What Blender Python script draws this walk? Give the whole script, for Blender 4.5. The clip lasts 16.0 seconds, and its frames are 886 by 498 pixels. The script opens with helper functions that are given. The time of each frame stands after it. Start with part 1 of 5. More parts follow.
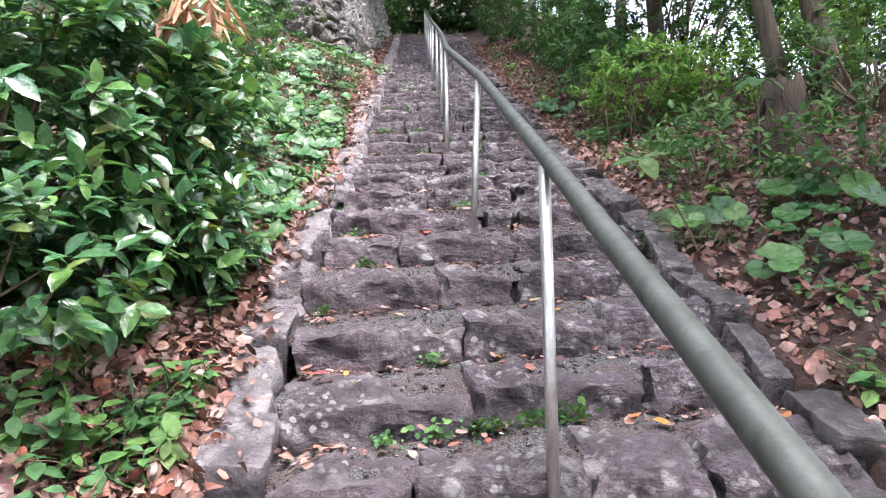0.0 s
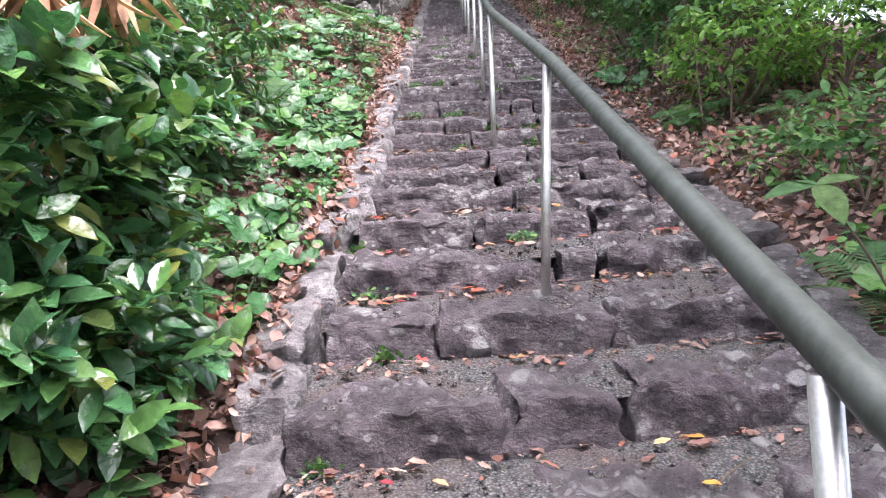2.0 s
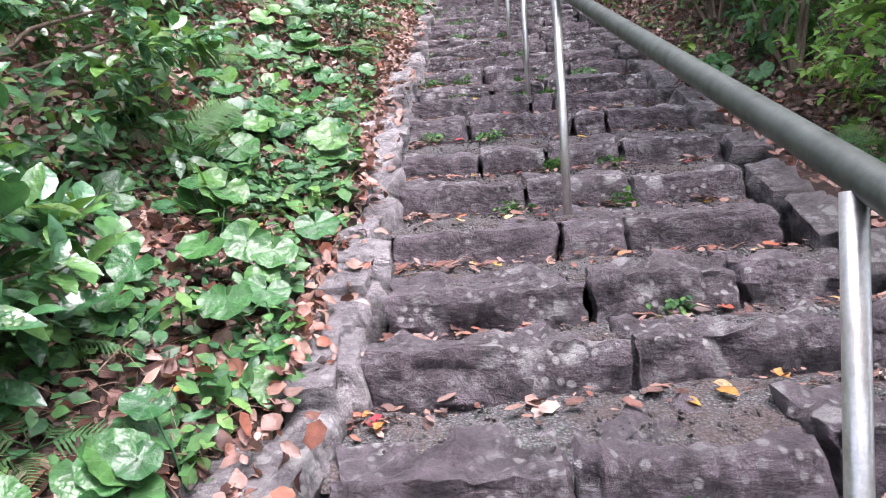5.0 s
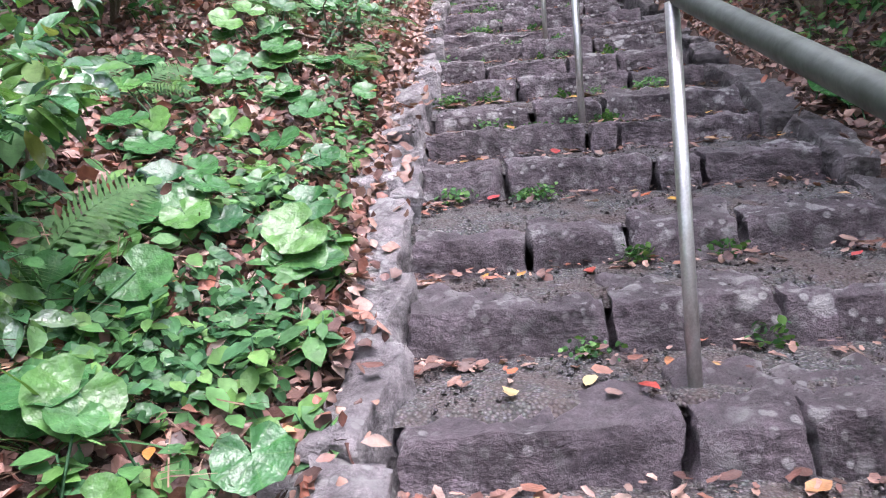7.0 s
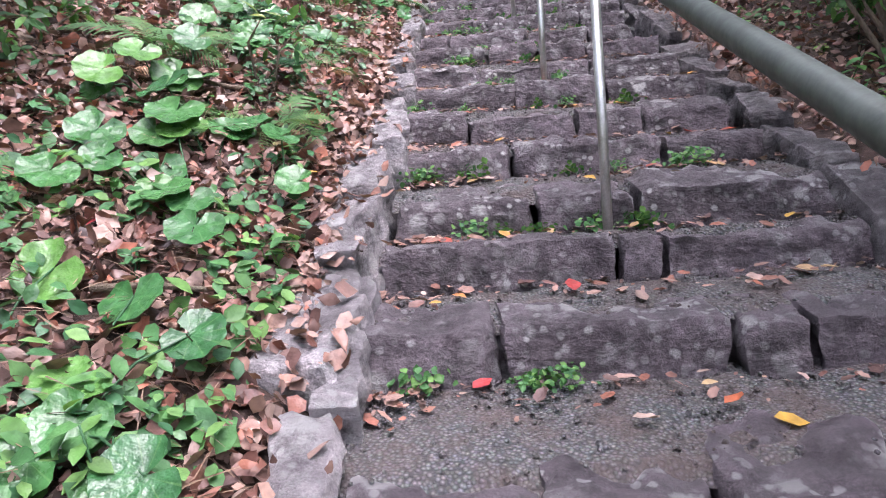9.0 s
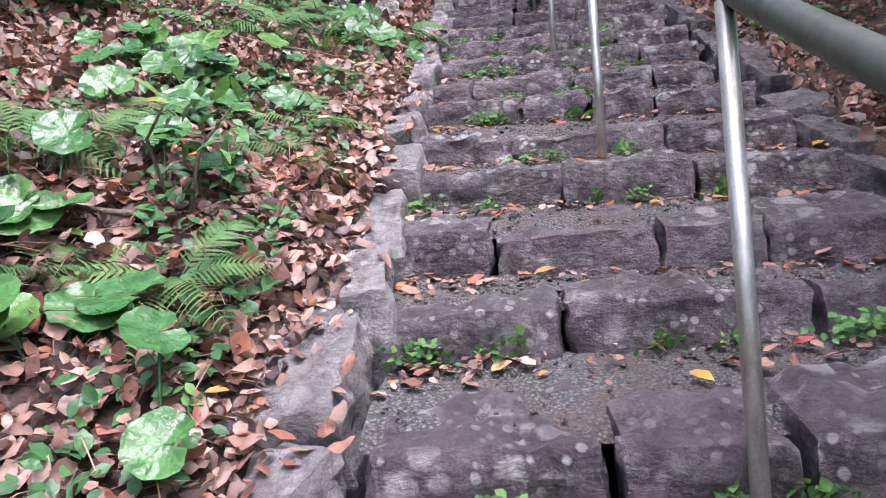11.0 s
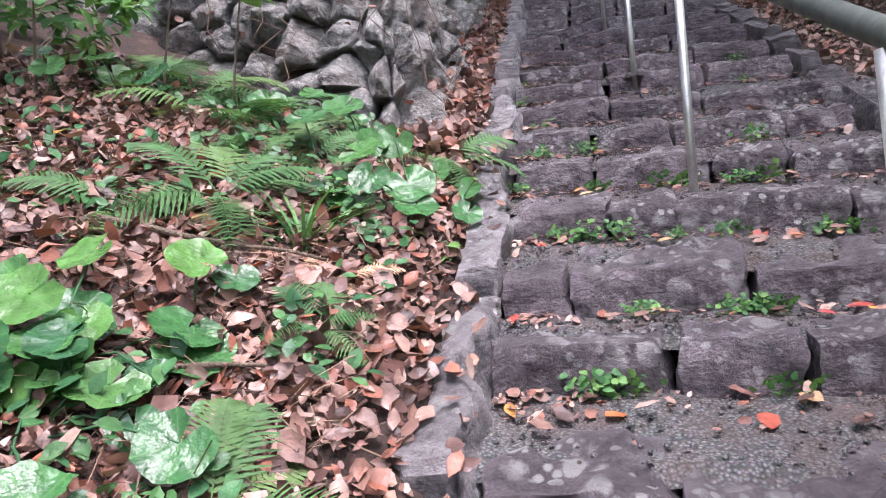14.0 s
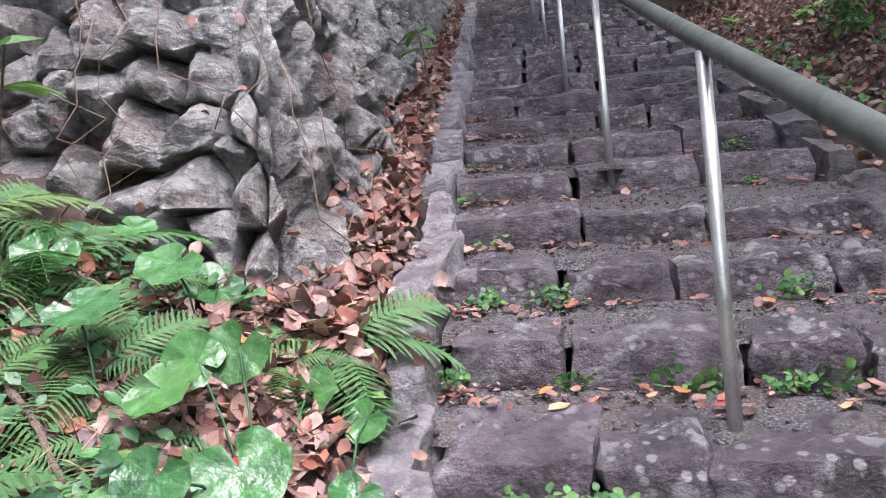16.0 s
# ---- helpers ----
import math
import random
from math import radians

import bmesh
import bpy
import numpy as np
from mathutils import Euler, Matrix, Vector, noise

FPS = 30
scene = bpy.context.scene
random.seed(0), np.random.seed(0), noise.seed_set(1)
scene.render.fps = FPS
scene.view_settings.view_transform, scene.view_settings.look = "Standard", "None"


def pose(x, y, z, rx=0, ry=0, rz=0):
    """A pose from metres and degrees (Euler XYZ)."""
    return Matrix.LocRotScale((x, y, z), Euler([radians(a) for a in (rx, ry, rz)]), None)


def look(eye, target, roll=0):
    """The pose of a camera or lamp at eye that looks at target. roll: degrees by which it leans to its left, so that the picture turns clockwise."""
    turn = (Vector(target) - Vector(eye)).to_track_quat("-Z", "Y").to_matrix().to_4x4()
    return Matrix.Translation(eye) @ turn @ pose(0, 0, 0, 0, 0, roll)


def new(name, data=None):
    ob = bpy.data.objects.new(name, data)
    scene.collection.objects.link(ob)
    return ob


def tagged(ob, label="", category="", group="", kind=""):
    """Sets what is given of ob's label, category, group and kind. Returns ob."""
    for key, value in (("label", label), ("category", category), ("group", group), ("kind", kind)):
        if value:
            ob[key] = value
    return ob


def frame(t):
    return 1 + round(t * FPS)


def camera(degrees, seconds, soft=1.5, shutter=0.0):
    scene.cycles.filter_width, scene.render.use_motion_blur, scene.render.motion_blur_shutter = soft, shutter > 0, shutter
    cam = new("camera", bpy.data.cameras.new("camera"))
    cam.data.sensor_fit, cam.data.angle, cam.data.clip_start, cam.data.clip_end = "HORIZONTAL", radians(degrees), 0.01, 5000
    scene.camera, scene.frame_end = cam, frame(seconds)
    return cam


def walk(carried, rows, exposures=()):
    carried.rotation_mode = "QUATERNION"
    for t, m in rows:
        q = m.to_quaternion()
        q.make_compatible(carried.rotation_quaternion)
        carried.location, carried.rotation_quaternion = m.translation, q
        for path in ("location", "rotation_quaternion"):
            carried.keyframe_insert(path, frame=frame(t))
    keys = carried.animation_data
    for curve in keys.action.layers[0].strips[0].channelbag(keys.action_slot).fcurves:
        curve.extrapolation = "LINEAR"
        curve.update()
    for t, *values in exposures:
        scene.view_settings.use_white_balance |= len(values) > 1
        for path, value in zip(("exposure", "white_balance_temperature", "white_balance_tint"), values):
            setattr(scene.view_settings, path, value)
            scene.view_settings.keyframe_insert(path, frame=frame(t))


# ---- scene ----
cam = camera(62.9, 16.0, soft=1.1)
METRES, EYE, TILT, LEAN, TURN = 10.0, 1.4, 0.0, 0.0, 0.0
ROWS = [
    (0.0, 0.0, 0.0, 0.0, 0.1, 8.55, 0.67),
    (0.5, 0.0001, 0.0315, 0.0158, 0.61, 9.17, 1.24),
    (1.0, 0.0037, 0.06, 0.0307, 2.44, 7.98, 1.05),
    (1.5, -0.0009, 0.0837, 0.0428, 7.17, 8.6, 1.48),
    (2.0, -0.0064, 0.1144, 0.0576, 3.15, 5.34, 1.66),
    (2.5, -0.0047, 0.1425, 0.0704, 3.84, 3.89, 1.29),
    (3.0, -0.0111, 0.1707, 0.0817, 6.56, 2.57, 1.89),
    (3.5, -0.0176, 0.1968, 0.0967, 4.67, 1.88, 1.87),
    (4.0, -0.0156, 0.2254, 0.1132, 5.04, 3.28, 2.16),
    (6.5, -0.0359, 0.3655, 0.1776, 3.59, 0.51, 3.63),
    (7.0, -0.034, 0.3946, 0.1945, 5.69, 0.44, 3.4),
    (7.5, -0.0384, 0.4237, 0.21, 4.58, -0.12, 3.47),
    (8.0, -0.035, 0.4478, 0.2206, 2.84, -0.31, 3.14),
    (10.5, -0.0373, 0.5836, 0.291, 6.74, 0.52, 3.63),
    (11.0, -0.0341, 0.6107, 0.301, 6.99, 0.63, 3.94),
    (11.5, -0.0338, 0.6378, 0.3175, 12.57, 1.04, 4.65),
    (12.0, -0.0398, 0.6668, 0.333, 13.1, -0.87, 3.71),
    (12.5, -0.0396, 0.6931, 0.3434, 11.49, -1.64, 2.97),
    (13.0, -0.0432, 0.7201, 0.3648, 14.07, -1.34, 3.11),
    (13.5, -0.0518, 0.7436, 0.3835, 13.64, 1.86, 3.88),
    (14.0, -0.0511, 0.7679, 0.3918, 11.77, 2.64, 4.51),
    (14.5, -0.0494, 0.7979, 0.4042, 11.91, 2.23, 4.78),
    (15.0, -0.0547, 0.8253, 0.4207, 6.81, 1.11, 4.54),
    (15.5, -0.054, 0.8491, 0.432, 4.59, 2.02, 4.34),
    (16.0, -0.0526, 0.8728, 0.4516, 7.86, 3.82, 4.34),
]
walk(cam, [(t, pose(0, 0, EYE, TILT, LEAN, TURN) @ pose(METRES * x, METRES * y, METRES * z, 90 + pitch, roll, yaw)) for t, x, y, z, yaw, pitch, roll in ROWS], [(0.0, 1.28, 6200, 20), (4.0, 1.2, 6150, 21), (7.0, 1.12, 5950, 23), (13.5, 1.15, 5950, 23), (16.0, 1.3, 5950, 22)])

# ---- world, sun ----
world = bpy.data.worlds.new("world")
scene.world = world
world.use_nodes = True
wn = world.node_tree
sky = wn.nodes.new("ShaderNodeTexSky")
sky.sky_type, sky.sun_disc = "NISHITA", False
sky.sun_elevation, sky.sun_rotation = radians(69), radians(149)
sky.air_density, sky.dust_density, sky.ozone_density = 1.0, 5.0, 1.0
pale = wn.nodes.new("ShaderNodeHueSaturation")
pale.inputs["Saturation"].default_value = 0.55
wn.links.new(sky.outputs[0], pale.inputs["Color"])
wn.links.new(pale.outputs[0], wn.nodes["Background"].inputs[0])
wn.nodes["Background"].inputs[1].default_value = 0.37
sun_data = bpy.data.lights.new("sun", "SUN")
sun_data.energy, sun_data.angle, sun_data.color = 1.25, radians(30), (1.0, 0.96, 0.9)
sun = new("sun", sun_data)
sun.matrix_world = look((6, -10, 30), (0, 0, 0))


# ---- materials ----
def material(name):
    m = bpy.data.materials.new(name)
    m.use_nodes = True
    return m, m.node_tree, m.node_tree.nodes["Principled BSDF"]


def put(tree, socket, value):
    if hasattr(value, "is_linked"):
        tree.links.new(value, socket)
    elif isinstance(value, tuple) and len(value) == 3 and socket.type == "RGBA":
        socket.default_value = (*value, 1)
    else:
        socket.default_value = value


def where(tree):
    return tree.nodes.new("ShaderNodeNewGeometry").outputs["Position"]


def noise_tex(tree, scale, detail=4.0, rough=0.55, stretch=None, vector=None):
    n = tree.nodes.new("ShaderNodeTexNoise")
    v = vector or where(tree)
    if stretch:
        mp = tree.nodes.new("ShaderNodeMapping")
        mp.inputs["Scale"].default_value = stretch
        tree.links.new(v, mp.inputs["Vector"])
        v = mp.outputs[0]
    tree.links.new(v, n.inputs["Vector"])
    put(tree, n.inputs["Scale"], scale)
    put(tree, n.inputs["Detail"], detail)
    put(tree, n.inputs["Roughness"], rough)
    return n.outputs["Fac"]


def cells(tree, scale, feature="F1", randomness=1.0):
    n = tree.nodes.new("ShaderNodeTexVoronoi")
    n.feature = feature
    tree.links.new(where(tree), n.inputs["Vector"])
    put(tree, n.inputs["Scale"], scale)
    put(tree, n.inputs["Randomness"], randomness)
    return n


def ramp(tree, fac, stops):
    n = tree.nodes.new("ShaderNodeValToRGB")
    e = n.color_ramp.elements
    while len(e) < len(stops):
        e.new(0.5)
    for item, (at, c) in zip(e, stops):
        item.position = at
        item.color = (*c, 1) if isinstance(c, tuple) else (c, c, c, 1)
    tree.links.new(fac, n.inputs[0])
    return n.outputs[0]


def mix(tree, fac, a, b, mode="MIX"):
    n = tree.nodes.new("ShaderNodeMix")
    n.data_type, n.blend_type = "RGBA", mode
    put(tree, n.inputs[0], fac)
    put(tree, n.inputs[6], a)
    put(tree, n.inputs[7], b)
    return n.outputs[2]


def calc(tree, op, a, b=0.0):
    n = tree.nodes.new("ShaderNodeMath")
    n.operation = op
    put(tree, n.inputs[0], a)
    put(tree, n.inputs[1], b)
    return n.outputs[0]


def bump(tree, bsdf, height, strength, distance):
    n = tree.nodes.new("ShaderNodeBump")
    n.inputs["Strength"].default_value = strength
    n.inputs["Distance"].default_value = distance
    tree.links.new(height, n.inputs["Height"])
    tree.links.new(n.outputs[0], bsdf.inputs["Normal"])


def upward(tree):
    sep = tree.nodes.new("ShaderNodeSeparateXYZ")
    tree.links.new(tree.nodes.new("ShaderNodeNewGeometry").outputs["Normal"], sep.inputs[0])
    return sep.outputs[2]


def stone_material(name, dark, light, lichen, amount, rough=0.8, brown=0.0, relief=0.06):
    m, t, b = material(name)
    geo = t.nodes.new("ShaderNodeNewGeometry")
    rnd = t.nodes.new("ShaderNodeObjectInfo").outputs["Random"]
    base = mix(t, ramp(t, noise_tex(t, 3.0, 8, 0.72), [(0.38, 0.0), (0.62, 1.0)]), dark, light)
    base = mix(t, calc(t, "MULTIPLY", rnd, 0.55), base, tuple(0.5 * c for c in dark))
    streak = noise_tex(t, 6.0, 7, 0.7, (0.8, 1.0, 1.8))
    base = mix(t, 0.75, base, ramp(t, streak, [(0.34, 0.4), (0.5, 1.0), (0.66, 1.55)]), "MULTIPLY")
    base = mix(t, 0.85, base, ramp(t, noise_tex(t, 19.0, 7, 0.75), [(0.34, 0.3), (0.5, 1.0), (0.66, 1.8)]), "MULTIPLY")
    base = mix(t, 0.6, base, ramp(t, noise_tex(t, 150.0, 2, 0.6), [(0.32, 0.55), (0.68, 1.45)]), "MULTIPLY")
    if brown:
        base = mix(t, calc(t, "MULTIPLY", ramp(t, noise_tex(t, 2.6, 5), [(0.5, 0.0), (0.66, 1.0)]), brown), base, (0.2, 0.135, 0.105))
    # worn, paler arrises
    base = mix(t, ramp(t, geo.outputs["Pointiness"], [(0.52, 0.0), (0.6, 0.55)]), base, tuple(1.5 * c for c in light))
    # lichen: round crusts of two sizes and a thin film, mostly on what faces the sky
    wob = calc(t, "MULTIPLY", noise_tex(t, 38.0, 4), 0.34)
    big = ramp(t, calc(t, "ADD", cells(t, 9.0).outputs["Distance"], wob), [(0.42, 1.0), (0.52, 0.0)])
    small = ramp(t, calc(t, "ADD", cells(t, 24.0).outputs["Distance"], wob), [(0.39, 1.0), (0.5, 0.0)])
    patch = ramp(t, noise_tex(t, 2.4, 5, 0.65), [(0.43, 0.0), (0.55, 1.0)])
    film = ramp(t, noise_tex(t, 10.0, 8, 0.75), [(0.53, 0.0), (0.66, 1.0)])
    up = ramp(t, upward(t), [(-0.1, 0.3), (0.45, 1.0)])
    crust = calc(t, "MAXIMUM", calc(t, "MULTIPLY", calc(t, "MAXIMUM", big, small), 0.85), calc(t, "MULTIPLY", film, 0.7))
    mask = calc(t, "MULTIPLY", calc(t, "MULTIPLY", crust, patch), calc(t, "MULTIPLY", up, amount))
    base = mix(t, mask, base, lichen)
    # paler grey on faces that point upward, broken up by noise
    top_tint = calc(t, "MULTIPLY", ramp(t, upward(t), [(0.5, 0.0), (0.95, 0.55)]), ramp(t, noise_tex(t, 8.0, 5), [(0.35, 0.2), (0.65, 1.0)]))
    base = mix(t, top_tint, base, (0.23, 0.2, 0.212))
    put(t, b.inputs["Base Color"], base)
    put(t, b.inputs["Roughness"], ramp(t, noise_tex(t, 20.0, 4), [(0.3, rough - 0.22), (0.7, rough)]))
    ridge = calc(t, "ABSOLUTE", calc(t, "SUBTRACT", noise_tex(t, 7.0, 6, 0.62, (1.0, 1.0, 1.7)), 0.5))
    h = calc(t, "ADD", calc(t, "ADD", noise_tex(t, 12.0, 9, 0.7), calc(t, "MULTIPLY", noise_tex(t, 55.0, 8, 0.78), 0.6)), calc(t, "MULTIPLY", ridge, -2.2))
    bump(t, b, h, 1.0, relief)
    return m


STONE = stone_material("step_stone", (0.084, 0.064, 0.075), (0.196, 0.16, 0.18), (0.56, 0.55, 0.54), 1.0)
# right kerb only: kerb stone with the shadow there put into its colour
KERB_SHADED = stone_material("shaded_kerb_stone", (0.09, 0.078, 0.082), (0.21, 0.185, 0.19), (0.5, 0.5, 0.48), 0.8)
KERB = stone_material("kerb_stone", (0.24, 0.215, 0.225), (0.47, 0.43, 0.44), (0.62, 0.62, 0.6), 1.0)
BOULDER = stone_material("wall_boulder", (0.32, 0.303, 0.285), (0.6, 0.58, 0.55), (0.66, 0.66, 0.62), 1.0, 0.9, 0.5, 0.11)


def gravel_material():
    m, t, b = material("tread_gravel")
    v = cells(t, 105.0)
    peb = mix(t, 0.4, ramp(t, v.outputs["Distance"], [(0.0, (0.2, 0.18, 0.185)), (0.6, (0.05, 0.042, 0.043))]), v.outputs["Color"], "OVERLAY")
    grey = t.nodes.new("ShaderNodeHueSaturation")
    grey.inputs["Saturation"].default_value = 0.25
    t.links.new(peb, grey.inputs["Color"])
    base = mix(t, ramp(t, noise_tex(t, 6.0, 5), [(0.42, 0.0), (0.62, 0.7)]), grey.outputs[0], (0.085, 0.06, 0.055))
    put(t, b.inputs["Base Color"], base)
    b.inputs["Roughness"].default_value = 0.9
    bump(t, b, calc(t, "SUBTRACT", noise_tex(t, 40.0, 6), v.outputs["Distance"]), 0.9, 0.012)
    return m


def soil_material():
    m, t, b = material("forest_soil")
    base = ramp(t, noise_tex(t, 9.0, 8, 0.7), [(0.3, (0.028, 0.018, 0.015)), (0.52, (0.075, 0.046, 0.036)), (0.72, (0.15, 0.095, 0.075))])
    put(t, b.inputs["Base Color"], mix(t, 0.6, base, ramp(t, noise_tex(t, 120.0, 3, 0.7), [(0.3, 0.5), (0.7, 1.4)]), "MULTIPLY"))
    b.inputs["Roughness"].default_value = 0.95
    bump(t, b, noise_tex(t, 45.0, 8, 0.7), 0.9, 0.03)
    return m


def leaf_material(name, stops, rough, per_object=False, thin=0.35, vein=0.0, spec=0.5):
    m, t, b = material(name)
    if per_object:
        rnd = t.nodes.new("ShaderNodeObjectInfo").outputs["Random"]
    else:
        rnd = t.nodes.new("ShaderNodeNewGeometry").outputs["Random Per Island"]
    n = len(stops) - 1
    base = ramp(t, rnd, [(i / n, c) for i, c in enumerate(stops)])
    base = mix(t, 0.75, base, ramp(t, noise_tex(t, 28.0, 5), [(0.3, 0.5), (0.7, 1.45)]), "MULTIPLY")
    if vein:
        sep = t.nodes.new("ShaderNodeSeparateXYZ")
        t.links.new(t.nodes.new("ShaderNodeTexCoord").outputs["Object"], sep.inputs[0])
        ray = calc(t, "COSINE", calc(t, "MULTIPLY", calc(t, "ARCTAN2", sep.outputs[0], sep.outputs[1]), 11.0))
        base = mix(t, calc(t, "MULTIPLY", ramp(t, ray, [(0.9, 0.0), (1.0, 1.0)]), vein), base, (0.14, 0.24, 0.09))
    put(t, b.inputs["Base Color"], base)
    put(t, b.inputs["Roughness"], ramp(t, noise_tex(t, 25.0, 3), [(0.3, rough), (0.7, min(1, rough + 0.18))]))
    b.inputs["Specular IOR Level"].default_value = spec
    bump(t, b, noise_tex(t, 30.0, 3), 0.6, 0.012)
    if thin:
        tr = t.nodes.new("ShaderNodeBsdfTranslucent")
        put(t, tr.inputs["Color"], mix(t, 1.0, base, (0.95, 1.0, 0.6), "MULTIPLY"))
        mx = t.nodes.new("ShaderNodeMixShader")
        mx.inputs[0].default_value = thin
        t.links.new(b.outputs[0], mx.inputs[1])
        t.links.new(tr.outputs[0], mx.inputs[2])
        t.links.new(mx.outputs[0], t.nodes["Material Output"].inputs["Surface"])
    return m


GRAVEL, SOIL = gravel_material(), soil_material()
LITTER = leaf_material("fallen_leaf", [(0.22, 0.115, 0.085), (0.34, 0.215, 0.175), (0.1, 0.05, 0.042), (0.42, 0.3, 0.25), (0.26, 0.115, 0.08), (0.055, 0.032, 0.029), (0.33, 0.12, 0.075), (0.11, 0.055, 0.047), (0.36, 0.225, 0.175), (0.18, 0.085, 0.07), (0.05, 0.032, 0.03), (0.29, 0.16, 0.125)], 0.4, thin=0.1)
BRIGHT = leaf_material("bright_fallen_leaf", [(0.33, 0.03, 0.035), (0.45, 0.27, 0.045), (0.4, 0.11, 0.05), (0.28, 0.025, 0.04), (0.5, 0.4, 0.2), (0.36, 0.15, 0.065)], 0.5, True, 0.15)
FARFUGIUM = leaf_material("leopard_plant_leaf", [(0.03, 0.1, 0.034), (0.05, 0.14, 0.04), (0.035, 0.115, 0.036), (0.09, 0.2, 0.045), (0.022, 0.078, 0.032), (0.062, 0.16, 0.045)], 0.18, True, 0.1, vein=0.3, spec=0.32)
CAMELLIA = leaf_material("camellia_leaf", [(0.04, 0.13, 0.055), (0.065, 0.18, 0.065), (0.035, 0.115, 0.05), (0.13, 0.27, 0.07), (0.05, 0.15, 0.07), (0.15, 0.3, 0.065), (0.045, 0.14, 0.055), (0.07, 0.185, 0.07), (0.2, 0.22, 0.05)], 0.13, thin=0.22, spec=1.0)
FERN = leaf_material("fern_leaf", [(0.06, 0.145, 0.055), (0.095, 0.19, 0.07), (0.075, 0.165, 0.062), (0.14, 0.22, 0.075)], 0.5, True, 0.3, spec=0.2)
HERB = leaf_material("herb_leaf", [(0.06, 0.16, 0.06), (0.1, 0.235, 0.07), (0.045, 0.125, 0.055), (0.165, 0.31, 0.09), (0.08, 0.185, 0.045)], 0.4, thin=0.3, spec=0.25)
IVY = leaf_material("ivy_leaf", [(0.026, 0.085, 0.036), (0.042, 0.12, 0.045), (0.065, 0.155, 0.05), (0.032, 0.095, 0.036)], 0.3, thin=0.12, spec=0.3)
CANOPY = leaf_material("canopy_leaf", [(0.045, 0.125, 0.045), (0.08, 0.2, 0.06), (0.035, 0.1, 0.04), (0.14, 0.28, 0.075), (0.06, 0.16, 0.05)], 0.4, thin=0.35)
# light green bush leaves; on the trees, sunlight painted into the leaf colour
SUNLIT = leaf_material("sunlit_light_green_leaf", [(0.15, 0.32, 0.06), (0.22, 0.42, 0.09), (0.1, 0.25, 0.05), (0.3, 0.46, 0.1)], 0.4, thin=0.45)
DRY = leaf_material("dry_frond", [(0.46, 0.24, 0.14), (0.56, 0.35, 0.23), (0.34, 0.17, 0.1), (0.64, 0.44, 0.3)], 0.7, thin=0.15)
STRAW = leaf_material("dry_stalk", [(0.16, 0.095, 0.06), (0.25, 0.165, 0.11), (0.10, 0.06, 0.045), (0.3, 0.21, 0.15)], 0.8, thin=0.0)


def bark_material(name, dark, light):
    m, t, b = material(name)
    f = noise_tex(t, 1.0, 8, 0.7, (34, 34, 5))
    base = ramp(t, f, [(0.3, dark), (0.68, light)])
    base = mix(t, ramp(t, noise_tex(t, 5.0, 5), [(0.55, 0.0), (0.72, 0.45)]), base, (0.10, 0.12, 0.08))
    put(t, b.inputs["Base Color"], base)
    b.inputs["Roughness"].default_value = 0.9
    bump(t, b, f, 1.0, 0.03)
    return m


BARK = bark_material("bark", (0.035, 0.027, 0.022), (0.15, 0.115, 0.085))
TWIG = bark_material("twig_bark", (0.09, 0.065, 0.045), (0.24, 0.18, 0.13))


def steel_material(name, tone, rough, metal, stain):
    m, t, b = material(name)
    base = mix(t, ramp(t, noise_tex(t, 18.0, 6, 0.7, (1, 1, 0.35)), [(0.42, 0.0), (0.7, 1.0)]), tone, stain)
    base = mix(t, 0.5, base, ramp(t, noise_tex(t, 160.0, 3), [(0.3, 0.75), (0.7, 1.2)]), "MULTIPLY")
    put(t, b.inputs["Base Color"], base)
    b.inputs["Metallic"].default_value = metal
    put(t, b.inputs["Roughness"], ramp(t, noise_tex(t, 30.0, 5), [(0.3, rough), (0.7, rough + 0.2)]))
    bump(t, b, noise_tex(t, 60.0, 5), 0.15, 0.003)
    return m


STEEL = steel_material("galvanised_steel", (0.62, 0.62, 0.6), 0.3, 0.85, (0.34, 0.32, 0.29))
RAIL = steel_material("weathered_pipe", (0.085, 0.097, 0.086), 0.4, 0.4, (0.045, 0.052, 0.044))
PIPE = steel_material("grey_plastic", (0.16, 0.16, 0.15), 0.6, 0.0, (0.1, 0.1, 0.09))


# ---- the lie of the land ----
def nosing(y):
    """Height of the line through the front edges of the steps."""
    return float(np.interp(y, [-40, -3, 1.2, 3, 4.5, 5.5, 9, 11, 22, 24, 60, 300], [-6, -1.6, 0.678, 1.683, 2.502, 2.987, 4.851, 5.896, 11.79, 13.1, 34, 60]))


def left_edge(y):
    return float(np.interp(y, [-5, 2, 3, 5, 7, 10, 14, 22], [-0.42, -0.51, -0.61, -0.62, -0.72, -0.81, -0.95, -1.27]))


def right_edge(y):
    return float(np.interp(y, [-5, 1, 3, 4.5, 6, 8, 14, 22], [1.18, 1.10, 1.03, 0.99, 0.86, 0.76, 0.66, 0.5]))


